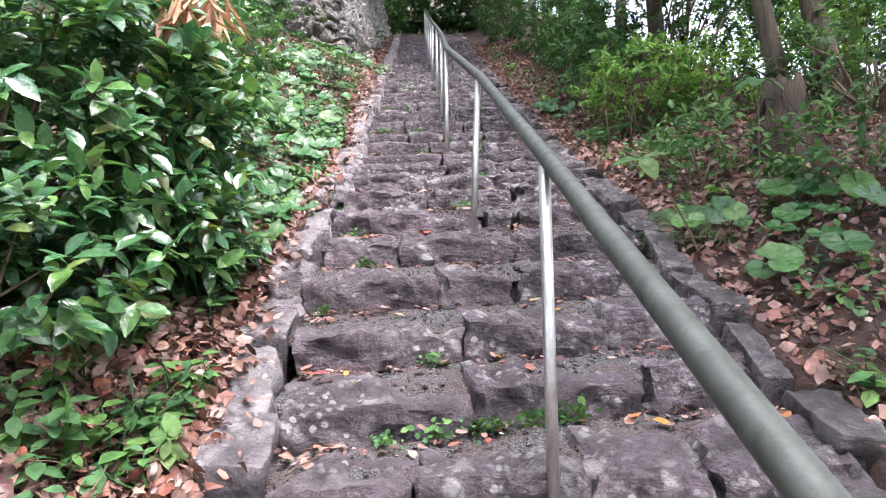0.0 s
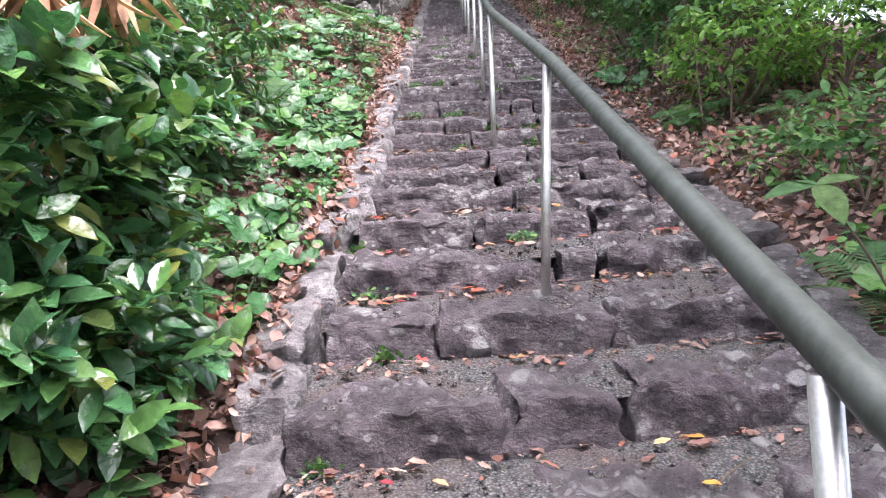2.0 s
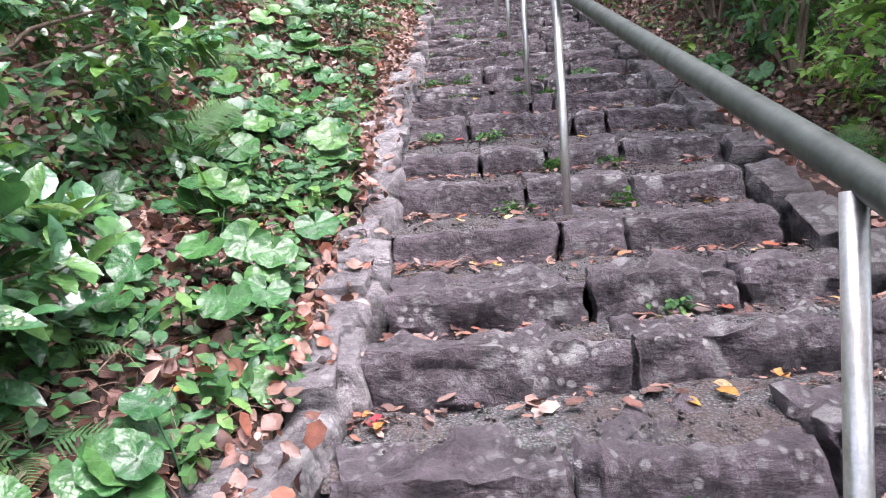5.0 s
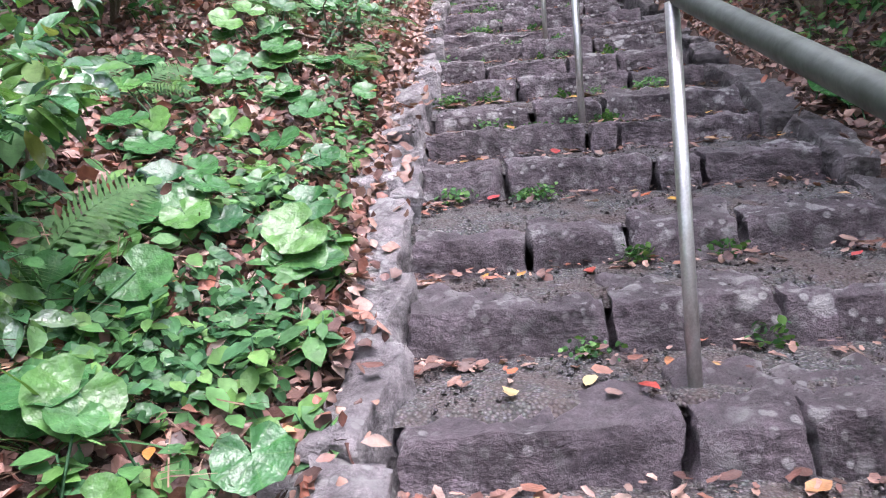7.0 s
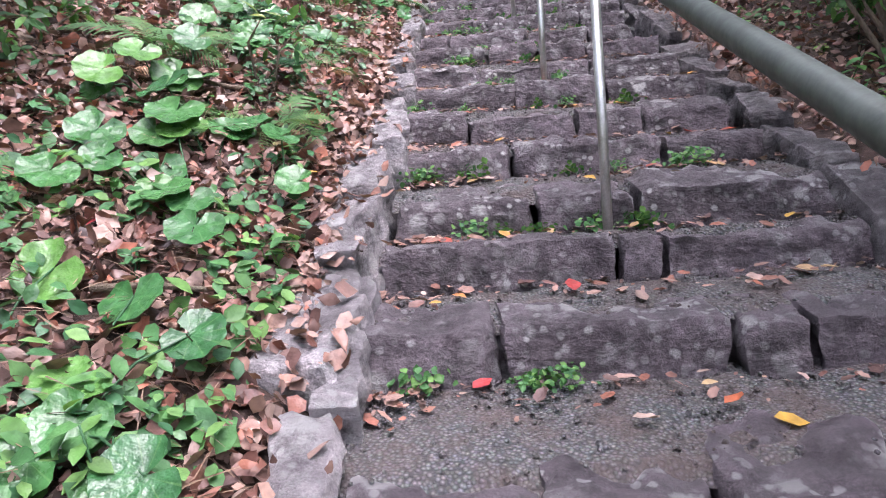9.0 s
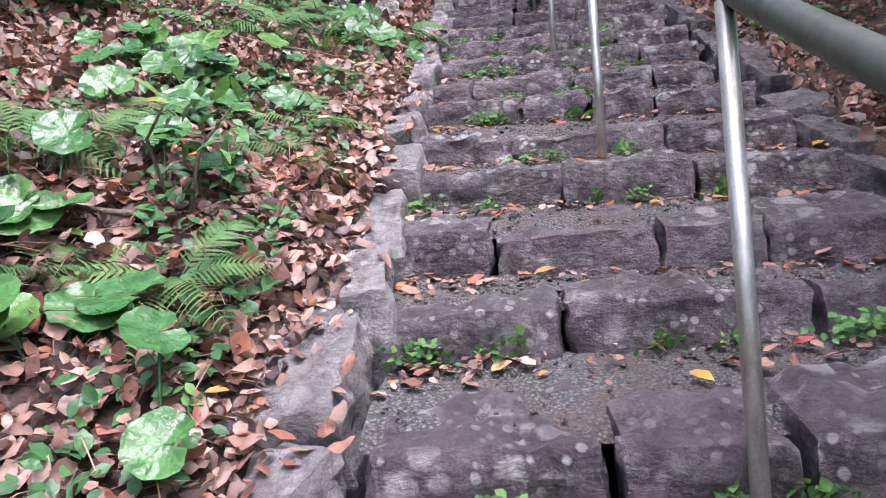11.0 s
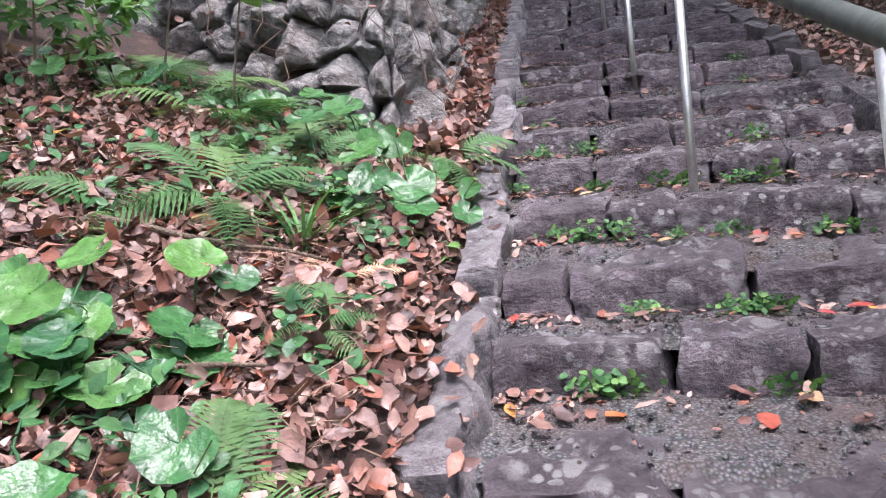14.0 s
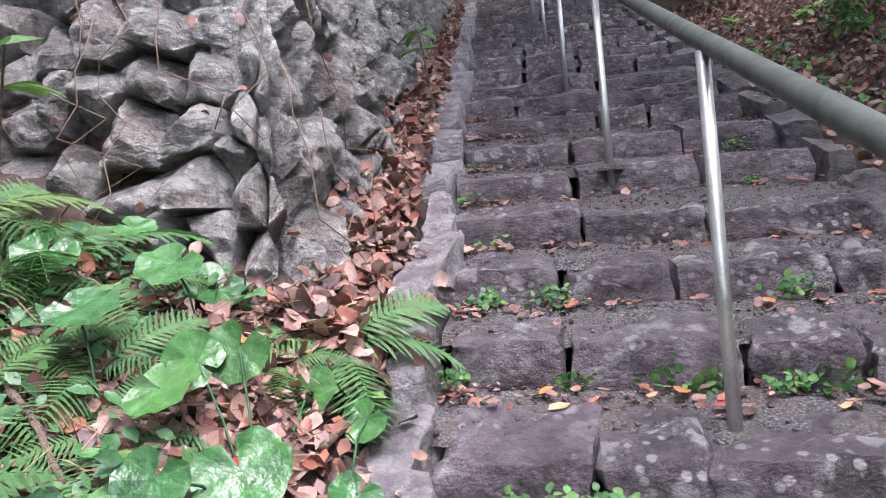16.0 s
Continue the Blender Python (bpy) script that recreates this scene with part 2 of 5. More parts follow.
def ground_height(x, y):
    """The bank on either side of the steps; under the steps the earth lies lower."""
    l, r = left_edge(y) - 0.08, right_edge(y) + 0.08
    wob = 0.07 * noise.noise(Vector((x * 0.9, y * 0.9, 3.1))) + 0.03 * noise.noise(Vector((x * 3.1, y * 3.1, 7.7)))
    wall = min(1.0, max(0.0, (y - 10.2) / 0.8))
    if x < l:
        d = l - x
        rise = -0.05 + 0.42 * d if d < 1.7 else 0.664 + 0.6 * (d - 1.7)
        rise = min(rise, 3.5) + float(np.interp(y, [4, 5.5, 7, 8, 10.5, 20], [0, 0.07, 0.06, 0.16, 0.18, 0.18])) * min(1, 0.5 + d / 0.3)
        if d < 0.27:
            rise -= 0.08 * wall
        return nosing(y) - 0.05 + rise + wob * min(1, d * 3)
    if x > r:
        d = x - r
        rise = -0.04 + 0.22 * d if d < 2.1 else max(-9, 0.422 - 0.5 * (d - 2.1))
        return nosing(y) - 0.05 + rise + wob * min(1, d * 3)
    return nosing(y) - 0.42


# ---- mesh helpers ----
def part(name, bm, mat, parent=None, label="", smooth=True):
    me = bpy.data.meshes.new(name)
    bm.to_mesh(me)
    bm.free()
    return place(name, me, mat, parent, label, smooth)


def crisp(ob, degrees):
    ob.data.set_sharp_from_angle(angle=radians(degrees))
    return ob


def place(name, me, mat, parent=None, label="", smooth=True):
    if mat and not me.materials:
        me.materials.append(mat)
    if smooth and me.polygons:
        me.polygons.foreach_set("use_smooth", np.ones(len(me.polygons), dtype=bool))
    ob = new(name, me)
    if parent:
        ob.parent = parent
    if label:
        tagged(ob, label)
    return ob


def thing(name, at, label, category, group="", kind=""):
    ob = new(name)
    ob.location = at
    ob.empty_display_size = 0.1
    return tagged(ob, label, category, group, kind)


def rock(w, d, h, seed, rough=0.02, radius=0.025, cell=0.06, sharp=0.5):
    """A rough-hewn block, its base at z = 0, centred on x and y."""
    rng = random.Random(seed)
    bm = bmesh.new()
    n = [max(2, int(math.ceil(s / cell))) for s in (w, d, h)]
    half = (w / 2, d / 2, h / 2)
    grid = {}

    def vertex(i, j, k):
        if (i, j, k) not in grid:
            u = [2 * a / b - 1 for a, b in zip((i, j, k), n)]
            p = Vector([c * s for c, s in zip(u, half)])
            core = Vector([max(-s + radius, min(s - radius, c)) for c, s in zip(p, half)])
            out = p - core
            if out.length > 1e-6:
                p = core + out.normalized() * radius
            grid[i, j, k] = bm.verts.new(p)
        return grid[i, j, k]

    for a, b, c in ((0, 1, 2), (1, 2, 0), (2, 0, 1)):
        for side in (0, n[c]):
            for i in range(n[a]):
                for j in range(n[b]):
                    q = []
                    for di, dj in ((0, 0), (1, 0), (1, 1), (0, 1)):
                        key = [0, 0, 0]
                        key[a], key[b], key[c] = i + di, j + dj, side
                        q.append(vertex(*key))
                    bm.faces.new(q if side else q[::-1])
    off = Vector((rng.uniform(0, 90), rng.uniform(0, 90), rng.uniform(0, 90)))
    skew = [rng.uniform(-0.1, 0.1) for _ in range(4)]
    # split faces: the block is dressed by a few flat cuts, most of them on its front and top arrises
    for _ in range(9):
        cut = Vector((rng.gauss(0, 0.55), rng.uniform(-1, 0.15), rng.uniform(-0.35, 1))).normalized()
        limit = sum(abs(c) * e for c, e in zip(cut, half)) - rng.uniform(0.008, 0.05) * min(1, 4 * min(half))
        for v in bm.verts:
            over = v.co.dot(cut) - limit
            if over > 0:
                v.co -= cut * over
    bm.normal_update()
    for v in bm.verts:
        p = v.co.copy()
        big = noise.noise(p * 4.5 + off)
        mid = noise.noise(p * 11 + off)
        chip = noise.voronoi(p * 9 + off)[0][0] - 0.35
        fine = noise.noise(p * 26 + off)
        v.co += v.normal * rough * (1.1 * big + 1.0 * mid + 0.8 * fine + 0.9 * (0.3 - abs(noise.noise(p * 8 + off * 2))) - sharp * chip + 0.42 * noise.cell(p * 8.5 + off + 0.06 * noise.noise_vector(p * 20)))
        v.co.x += skew[0] * p.z + (skew[1] * p.z if p.x > 0 else 0)
        v.co.y += 0.1 * p.z + skew[2] * 0.35 * p.z
        v.co.z += skew[3] * 0.25 * p.x
    for v in bm.verts:
        v.co.z += h / 2
    bm.normal_update()
    return bm


def tube(bm, points, radii, sides=10, cap=True):
    """A round pipe or branch through the points."""
    rings = []
    for i, p in enumerate(points):
        a, b = points[max(0, i - 1)], points[min(len(points) - 1, i + 1)]
        way = (Vector(b) - Vector(a)).normalized()
        u = way.orthogonal().normalized() if abs(way.z) > 0.9 else way.cross(Vector((0, 0, 1))).normalized()
        v = way.cross(u)
        r = radii[i] if isinstance(radii, (list, tuple)) else radii
        rings.append([bm.verts.new(Vector(p) + r * (math.cos(s * 2 * math.pi / sides) * u + math.sin(s * 2 * math.pi / sides) * v)) for s in range(sides)])
    for a, b in zip(rings, rings[1:]):
        for s in range(sides):
            bm.faces.new((a[s], a[(s + 1) % sides], b[(s + 1) % sides], b[s]))
    if cap:
        bm.faces.new(rings[0][::-1])
        bm.faces.new(rings[-1])


def rotations(n, rng, tilt=1.0, up=None):
    """n random turns: about z, then tipped by up to tilt radians."""
    a, b, c = rng.uniform(0, 2 * np.pi, n), rng.normal(0, tilt, n), rng.normal(0, tilt, n)
    ca, sa, cb, sb, cc, sc = np.cos(a), np.sin(a), np.cos(b), np.sin(b), np.cos(c), np.sin(c)
    z, o = np.zeros(n), np.ones(n)
    rz = np.stack([np.stack([ca, -sa, z], 1), np.stack([sa, ca, z], 1), np.stack([z, z, o], 1)], 1)
    rx = np.stack([np.stack([o, z, z], 1), np.stack([z, cb, -sb], 1), np.stack([z, sb, cb], 1)], 1)
    ry = np.stack([np.stack([cc, z, sc], 1), np.stack([z, o, z], 1), np.stack([-sc, z, cc], 1)], 1)
    return rz @ rx @ ry


def slope_turn(side):
    """Leans what grows or lies on a bank square to the slope: down the hill, and towards the steps."""
    return np.array(Euler((radians(27), radians(19 if side < 0 else -9), 0)).to_matrix())


def swarm(name, template, places, turns, sizes):
    """One mesh of many copies of a small leaf, each its own island."""
    verts, faces = template
    base = np.array(verts, dtype=float)
    n, k = len(places), len(base)
    sizes = np.asarray(sizes, dtype=float)
    sizes = sizes[:, None, None] if sizes.ndim == 1 else sizes[:, None, :]
    pts = np.einsum("nij,nkj->nki", turns, base[None] * sizes) + np.asarray(places)[:, None, :]
    me = bpy.data.meshes.new(name)
    me.vertices.add(n * k)
    me.vertices.foreach_set("co", pts.reshape(-1).astype(np.float32))
    counts = np.tile([len(f) for f in faces], n)
    flat = np.concatenate([np.array(f) for f in faces])
    loops = (flat[None] + (np.arange(n) * k)[:, None]).reshape(-1)
    me.loops.add(len(loops))
    me.loops.foreach_set("vertex_index", loops.astype(np.int32))
    me.polygons.add(len(counts))
    me.polygons.foreach_set("loop_start", np.concatenate([[0], np.cumsum(counts)[:-1]]).astype(np.int32))
    me.update(calc_edges=True)
    return me


def blade(width, curl, fold, n=4, tip=1.0):
    """A leaf along +y from 0 to 1: midrib and two edges, folded and drooping."""
    verts, faces = [], []
    for i in range(n + 1):
        s = i / n
        w = width * (math.sin(math.pi * min(1, s * 0.93 + 0.05)) ** 0.8) * 0.5 if 0 < i < n else 0.012
        z = -curl * s * s
        verts += [(-w, s, z + fold * w), (0, s, z), (w, s, z + fold * w)]
    for i in range(n):
        a = 3 * i
        faces += [(a, a + 1, a + 4, a + 3), (a + 1, a + 2, a + 5, a + 4)]
    return verts, faces


LEAF = blade(0.48, 0.18, 0.35)
LONG_LEAF = blade(0.34, 0.3, 0.3)
BROAD = ([(-0.12, -0.6, 0.0), (0.14, -0.5, 0.08), (0.5, -0.42, 0.3), (-0.55, -0.2, 0.25), (0.0, -0.05, 0.0), (0.3, 0.0, 0.02), (-0.3, 0.12, 0.05), (0.05, 0.55, 0.2), (0.55, 0.25, 0.35)],
         [(0, 1, 4, 3), (1, 2, 5, 4), (3, 4, 7, 6), (4, 5, 8, 7)])
CURLED = ([(-0.3, -0.45, 0.05), (0.05, -0.55, 0.0), (0.35, -0.3, 0.12), (-0.42, 0.0, 0.16), (0.0, 0.0, 0.0), (0.42, 0.08, 0.18), (-0.26, 0.4, 0.05), (0.02, 0.6, 0.14), (0.3, 0.42, 0.02)],
          [(0, 1, 4, 3), (1, 2, 5, 4), (3, 4, 7, 6), (4, 5, 8, 7)])
OVAL = blade(0.62, 0.1, 0.25, 3)


def withered(width, curl, fold, seed):
    """A dead leaf: the blade warped and torn out of true."""
    rng = random.Random(seed)
    verts, faces = blade(width, curl, fold, 4)
    return [(x * rng.uniform(0.75, 1.25) + rng.uniform(-0.03, 0.03), y + rng.uniform(-0.05, 0.05), z + rng.uniform(-0.08, 0.08)) for x, y, z in verts], faces


DEAD = (withered(0.62, 0.16, 0.25, 1), withered(0.75, -0.16, -0.3, 2), withered(0.55, 0.4, 0.75, 3), withered(0.8, -0.3, 0.2, 4), withered(0.7, 0.1, -0.5, 5))


# ---- ground ----
def make_ground():
    xs = sorted(set([round(v, 3) for v in np.concatenate([np.arange(-3.2, 3.3, 0.08), np.arange(-9, 9.1, 0.45), np.array([-300, -120, -60, -35, -22, -15, -11.5, 11.5, 15, 22, 35, 60, 120, 300])])]))
    ys = sorted(set([round(v, 3) for v in np.concatenate([np.arange(-1, 16, 0.1), np.arange(16, 26, 0.4), np.arange(-6, -1, 0.5), np.array([-300, -120, -60, -30, -18, -10, 30, 36, 45, 60, 120, 300])])]))
    verts = [(x, y, ground_height(x, y)) for y in ys for x in xs]
    nx = len(xs)
    faces = [(j * nx + i, j * nx + i + 1, (j + 1) * nx + i + 1, (j + 1) * nx + i) for j in range(len(ys) - 1) for i in range(nx - 1)]
    me = bpy.data.meshes.new("ground")
    me.from_pydata(verts, [], faces)
    tagged(place("ground", me, SOIL), "brown forest soil bank littered with dead leaves", "ground", kind="structure")


make_ground()


# ---- stone steps: front edge at the two ends, then where the joints are ----
LOWER = [
    (0.72, 0.80, (-0.44, 0.1, 0.6, 1.1)), (1.12, 1.20, (-0.46, -0.1, 0.42, 1.1)), (1.50, 1.58, (-0.47, 0.2, 0.72, 1.1)),
    (1.88, 1.97, (-0.48, -0.07, 0.36, 0.70, 1.10)), (2.20, 2.44, (-0.52, 0.07, 0.66, 1.07)), (2.60, 2.80, (-0.56, 0.07, 0.61, 1.03)),
    (3.02, 3.20, (-0.61, -0.03, 0.30, 1.02)), (3.48, 3.58, (-0.60, -0.21, 0.33, 0.97)), (3.86, 4.08, (-0.62, 0.22, 0.385, 0.98)),
    (4.24, 4.42, (-0.61, -0.10, 0.41, 0.97)), (4.66, 4.80, (-0.60, 0.09, 0.79, 0.98)), (4.97, 5.12, (-0.60, 0.03, 0.50, 0.88)),
]
MIDDLE = [
    (5.45, 5.48, (-0.63, -0.02, 0.23, 0.78)), (5.86, 5.88, (-0.66, -0.11, 0.33, 0.81)), (6.26, 6.32, (-0.69, -0.30, 0.02, 0.38, 0.86)),
    (6.76, 6.78, (-0.75, -0.37, 0.21, 0.38, 0.89)), (7.15, 7.20, (-0.71, 0.01, 0.13, 0.84)), (7.45, 7.47, (-0.70, -0.21, 0.12, 0.78)),
    (7.90, 7.93, (-0.74, -0.27, 0.33, 0.73)), (8.27, 8.22, (-0.76, -0.45, 0.03, 0.32, 0.70)), (8.71, 8.65, (-0.75, -0.21, 0.24, 0.74)),
    (9.09, 9.00, (-0.77, -0.38, 0.22, 0.71)), (9.55, 9.45, (-0.79, -0.33, -0.03, 0.26, 0.70)), (9.88, 9.80, (-0.80, -0.58, -0.06, 0.33, 0.63)),
]
UPPER = [
    (10.37, 10.20, (-0.82, -0.43, -0.20, 0.34, 0.68)), (10.78, 10.63, (-0.82, -0.48, 0.0, 0.27, 0.70)), (11.18, 11.09, (-0.83, -0.46, -0.10, 0.38, 0.67)),
    (11.60, 11.47, (-0.86, -0.35, 0.10, 0.70)), (12.03, 11.98, (-0.88, -0.35, 0.20, 0.65)), (12.45, 12.37, (-0.90, -0.33, 0.22, 0.70)),
    (12.95, 12.88, (-0.91, -0.13, 0.16, 0.67)), (13.32, 13.22, (-0.93, -0.59, -0.04, 0.63)), (13.80, 13.62, (-0.94, -0.04, 0.63)),
]


def far_steps():
    rng, y, rows = random.Random(5), 14.22, []
    while y < 21:
        l, r = left_edge(y), right_edge(y)
        cuts = [l + (r - l) * (i + rng.uniform(-0.22, 0.22)) / 4 for i in (1, 2, 3)]
        rows.append((y, y - 0.08, (l, *cuts, r)))
        y += rng.uniform(0.38, 0.46)
    return rows


def foot_steps():
    rng, y, rows = random.Random(6), 0.32, []
    while y > -3:
        l, r = left_edge(y), right_edge(y)
        cuts = [l + (r - l) * (i + rng.uniform(-0.2, 0.2)) / 3 for i in (1, 2)]
        rows.insert(0, (y, y + 0.08, (l, *cuts, r)))
        y -= rng.uniform(0.38, 0.44)
    return rows


STEPS = foot_steps() + LOWER + MIDDLE + UPPER + far_steps()


def step_front(row, x):
    yl, yr, joints = row
    s = (x - joints[0]) / (joints[-1] - joints[0])
    return yl + (yr - yl) * max(0, min(1, s))


RISER = 0.118


def tread_height(row, nxt, x, y):
    """The treads climb gently to the foot of the next riser."""
    y0, y1 = step_front(row, x), step_front(nxt, x)
    z0, z1 = nosing(y0), nosing(y1) - RISER
    return z0 + (z1 - z0) * max(0.0, min(1.0, (y - y0) / (y1 - y0)))


def make_step(i):
    row = STEPS[i]
    rng = random.Random(100 + i)
    yl, yr, joints = row
    ym = (yl + yr) / 2
    nxt = STEPS[i + 1] if i + 1 < len(STEPS) else (yl + 0.42, yr + 0.42, joints)
    zb = nosing((STEPS[i - 1][0] + STEPS[i - 1][1]) / 2) if i else nosing(ym) - 0.22
    low = zb - 0.06
    at = Vector(((joints[0] + joints[-1]) / 2, ym, low))
    step = thing("stone_step", at, "worn step of rough dark grey stone blocks", "step", "steps of the stone stair")
    near = 1.0 < ym < 12
    for a, b in zip(joints, joints[1:]):
        w = b - a - 0.014
        xm = (a + b) / 2
        yf = step_front(row, xm)
        zt = nosing(yf) + rng.uniform(-0.014, 0.016)
        gap = step_front(nxt, xm) - yf
        d = min(gap * rng.uniform(0.42, 0.75), 0.3)
        bm = rock(w - 0.006, d, zt - low, rng.random(), (0.029 if ym < 5.3 else 0.018) if w > 0.2 else 0.014, 0.01, 0.028 if near else 0.09)
        lift = (nosing(yf + gap) - RISER - nosing(yf)) / gap
        for v in bm.verts:
            v.co.z += (lift * 0.9 * (v.co.y + d / 2) + 0.004) * max(0, v.co.z / (zt - low))
        turn = math.atan2(yr - yl, joints[-1] - joints[0]) + rng.uniform(-0.03, 0.03)
        stone = crisp(part("stone", bm, STONE, step), 38)
        stone.location = Vector((xm, yf + d / 2 + rng.uniform(-0.015, 0.015), low)) - at
        stone.rotation_euler = (0, 0, turn)
    # packed gravel between these stones and the next riser
    bm = bmesh.new()
    nx, ny = (44, 12) if near else (16, 4)
    vs = []
    for jj in range(ny + 1):
        for ii in range(nx + 1):
            x = joints[0] - 0.02 + (joints[-1] - joints[0] + 0.04) * ii / nx
            y0, y1 = step_front(row, x) + 0.11, step_front(nxt, x) + 0.12
            y = y0 + (y1 - y0) * jj / ny
            z = tread_height(row, nxt, x, y) - 0.006 + 0.016 * noise.noise(Vector((x * 5, y * 5, 1))) + 0.008 * noise.noise(Vector((x * 19, y * 19, 2))) - (0.03 if jj == 0 else 0)
            vs.append(bm.verts.new(Vector((x, y, z)) - at))
    for jj in range(ny):
        for ii in range(nx):
            k = jj * (nx + 1) + ii
            bm.faces.new((vs[k], vs[k + 1], vs[k + nx + 2], vs[k + nx + 1]))
    part("gravel_tread", bm, GRAVEL, step, "packed grey gravel and earth")


# ---- kerbs ----
def make_kerb(side):
    edge = left_edge if side < 0 else right_edge
    kerb = thing("kerb_left" if side < 0 else "kerb_right", (edge(2), 2, nosing(2) - 0.3), "row of weathered grey edging stones beside the steps", "kerb", kind="structure")
    rng = random.Random(40 + side)
    y = -3.0
    while y < 21:
        ln = rng.uniform(0.24, 0.5)
        w = rng.uniform(0.11, 0.19)
        if abs(y - 7.55) < 0.2 and side < 0:
            w, ln = 0.32, 0.34
        ym = y + ln / 2
        x = edge(ym) + side * (w / 2 - 0.012 + rng.uniform(-0.012, 0.012))
        slope = math.atan2(nosing(y + ln) - nosing(y), ln)
        bm = rock(w, ln / math.cos(slope) - 0.016, 0.3, rng.random(), 0.02, 0.012, 0.035 if ym < 12 else 0.09)
        ob = crisp(part("edging_stone", bm, KERB if side < 0 else KERB_SHADED, kerb), 32)
        up = nosing(ym) - ((0.29 if ym > 4.6 else 0.325) if side < 0 else 0.345) + rng.uniform(-0.035, 0.025)
        m = pose(x, ym, up, math.degrees(slope) * rng.uniform(0.6, 1.05), rng.uniform(-6, 6), rng.uniform(-9, 9))
        ob.matrix_local = Matrix.Translation(-Vector(kerb.location)) @ m
        y += ln


make_kerb(-1)
make_kerb(1)


def kerb_slab(x, y, w, ln, up, turn, seed):
    slope = math.degrees(math.atan2(nosing(y + 0.2) - nosing(y - 0.2), 0.4))
    ob = crisp(part("kerb_slab", rock(w, ln, 0.2, seed, 0.014, 0.014, 0.03), KERB), 32)
    ob.matrix_world = pose(x, y, nosing(y) + up - 0.232, slope * 0.85, -4, turn)
    tagged(ob, "flat pale weathered slab bedded beside the steps", "stone", "slabs beside the steps")


for i, (x, y, w, ln, up, turn) in enumerate([
        (-0.73, 4.74, 0.17, 0.36, 0.05, 8), (-0.78, 4.36, 0.22, 0.26, 0.03, -14), (-0.74, 5.22, 0.2, 0.4, 0.055, 3), (-0.8, 6.82, 0.22, 0.36, 0.06, -12),
        (-0.86, 7.42, 0.28, 0.25, 0.05, -28), (-0.85, 7.1, 0.2, 0.26, 0.02, 12), (-0.9, 8.05, 0.16, 0.34, 0.05, 6), (-0.88, 9.3, 0.2, 0.34, 0.05, -5), (-0.72, 3.95, 0.15, 0.24, 0.02, 6)]):
    kerb_slab(x, y, w, ln, up, turn, 60.5 + i)


# ---- boulder wall beside the upper flight ----
def wall_foot(s):
    """The foot of the wall and the way it faces: s < 0 on the face towards the lower steps, s > 0 along the steps."""
    def front(s):
        return Vector((-1.12 + s, 10.72 - 0.06 * s))

    def flank(s):
        return Vector((left_edge(10.62 + s) - 0.31, 10.62 + s))

    n0, n1 = Vector((-0.06, -1)).normalized(), Vector((1, 0.04)).normalized()
    if s <= -0.35:
        return front(s), n0
    if s >= 0.35:
        return flank(s), n1
    k = (s + 0.35) / 0.7
    a, b, c = front(-0.35), Vector((-1.13, 10.68)), flank(0.35)
    return a * (1 - k) ** 2 + b * (2 * k * (1 - k)) + c * k * k, (n0 * (1 - k) + n1 * k).normalized()


def clip(poly, p, n):
    """The polygon's side of a line through p with normal n pointing out."""
    out = []
    for a, b in zip(poly, poly[1:] + poly[:1]):
        da, db = (a - p).dot(n), (b - p).dot(n)
        if da <= 0:
            out.append(a)
        if da * db < 0:
            out.append(a + (b - a) * (da / (da - db)))
    return out


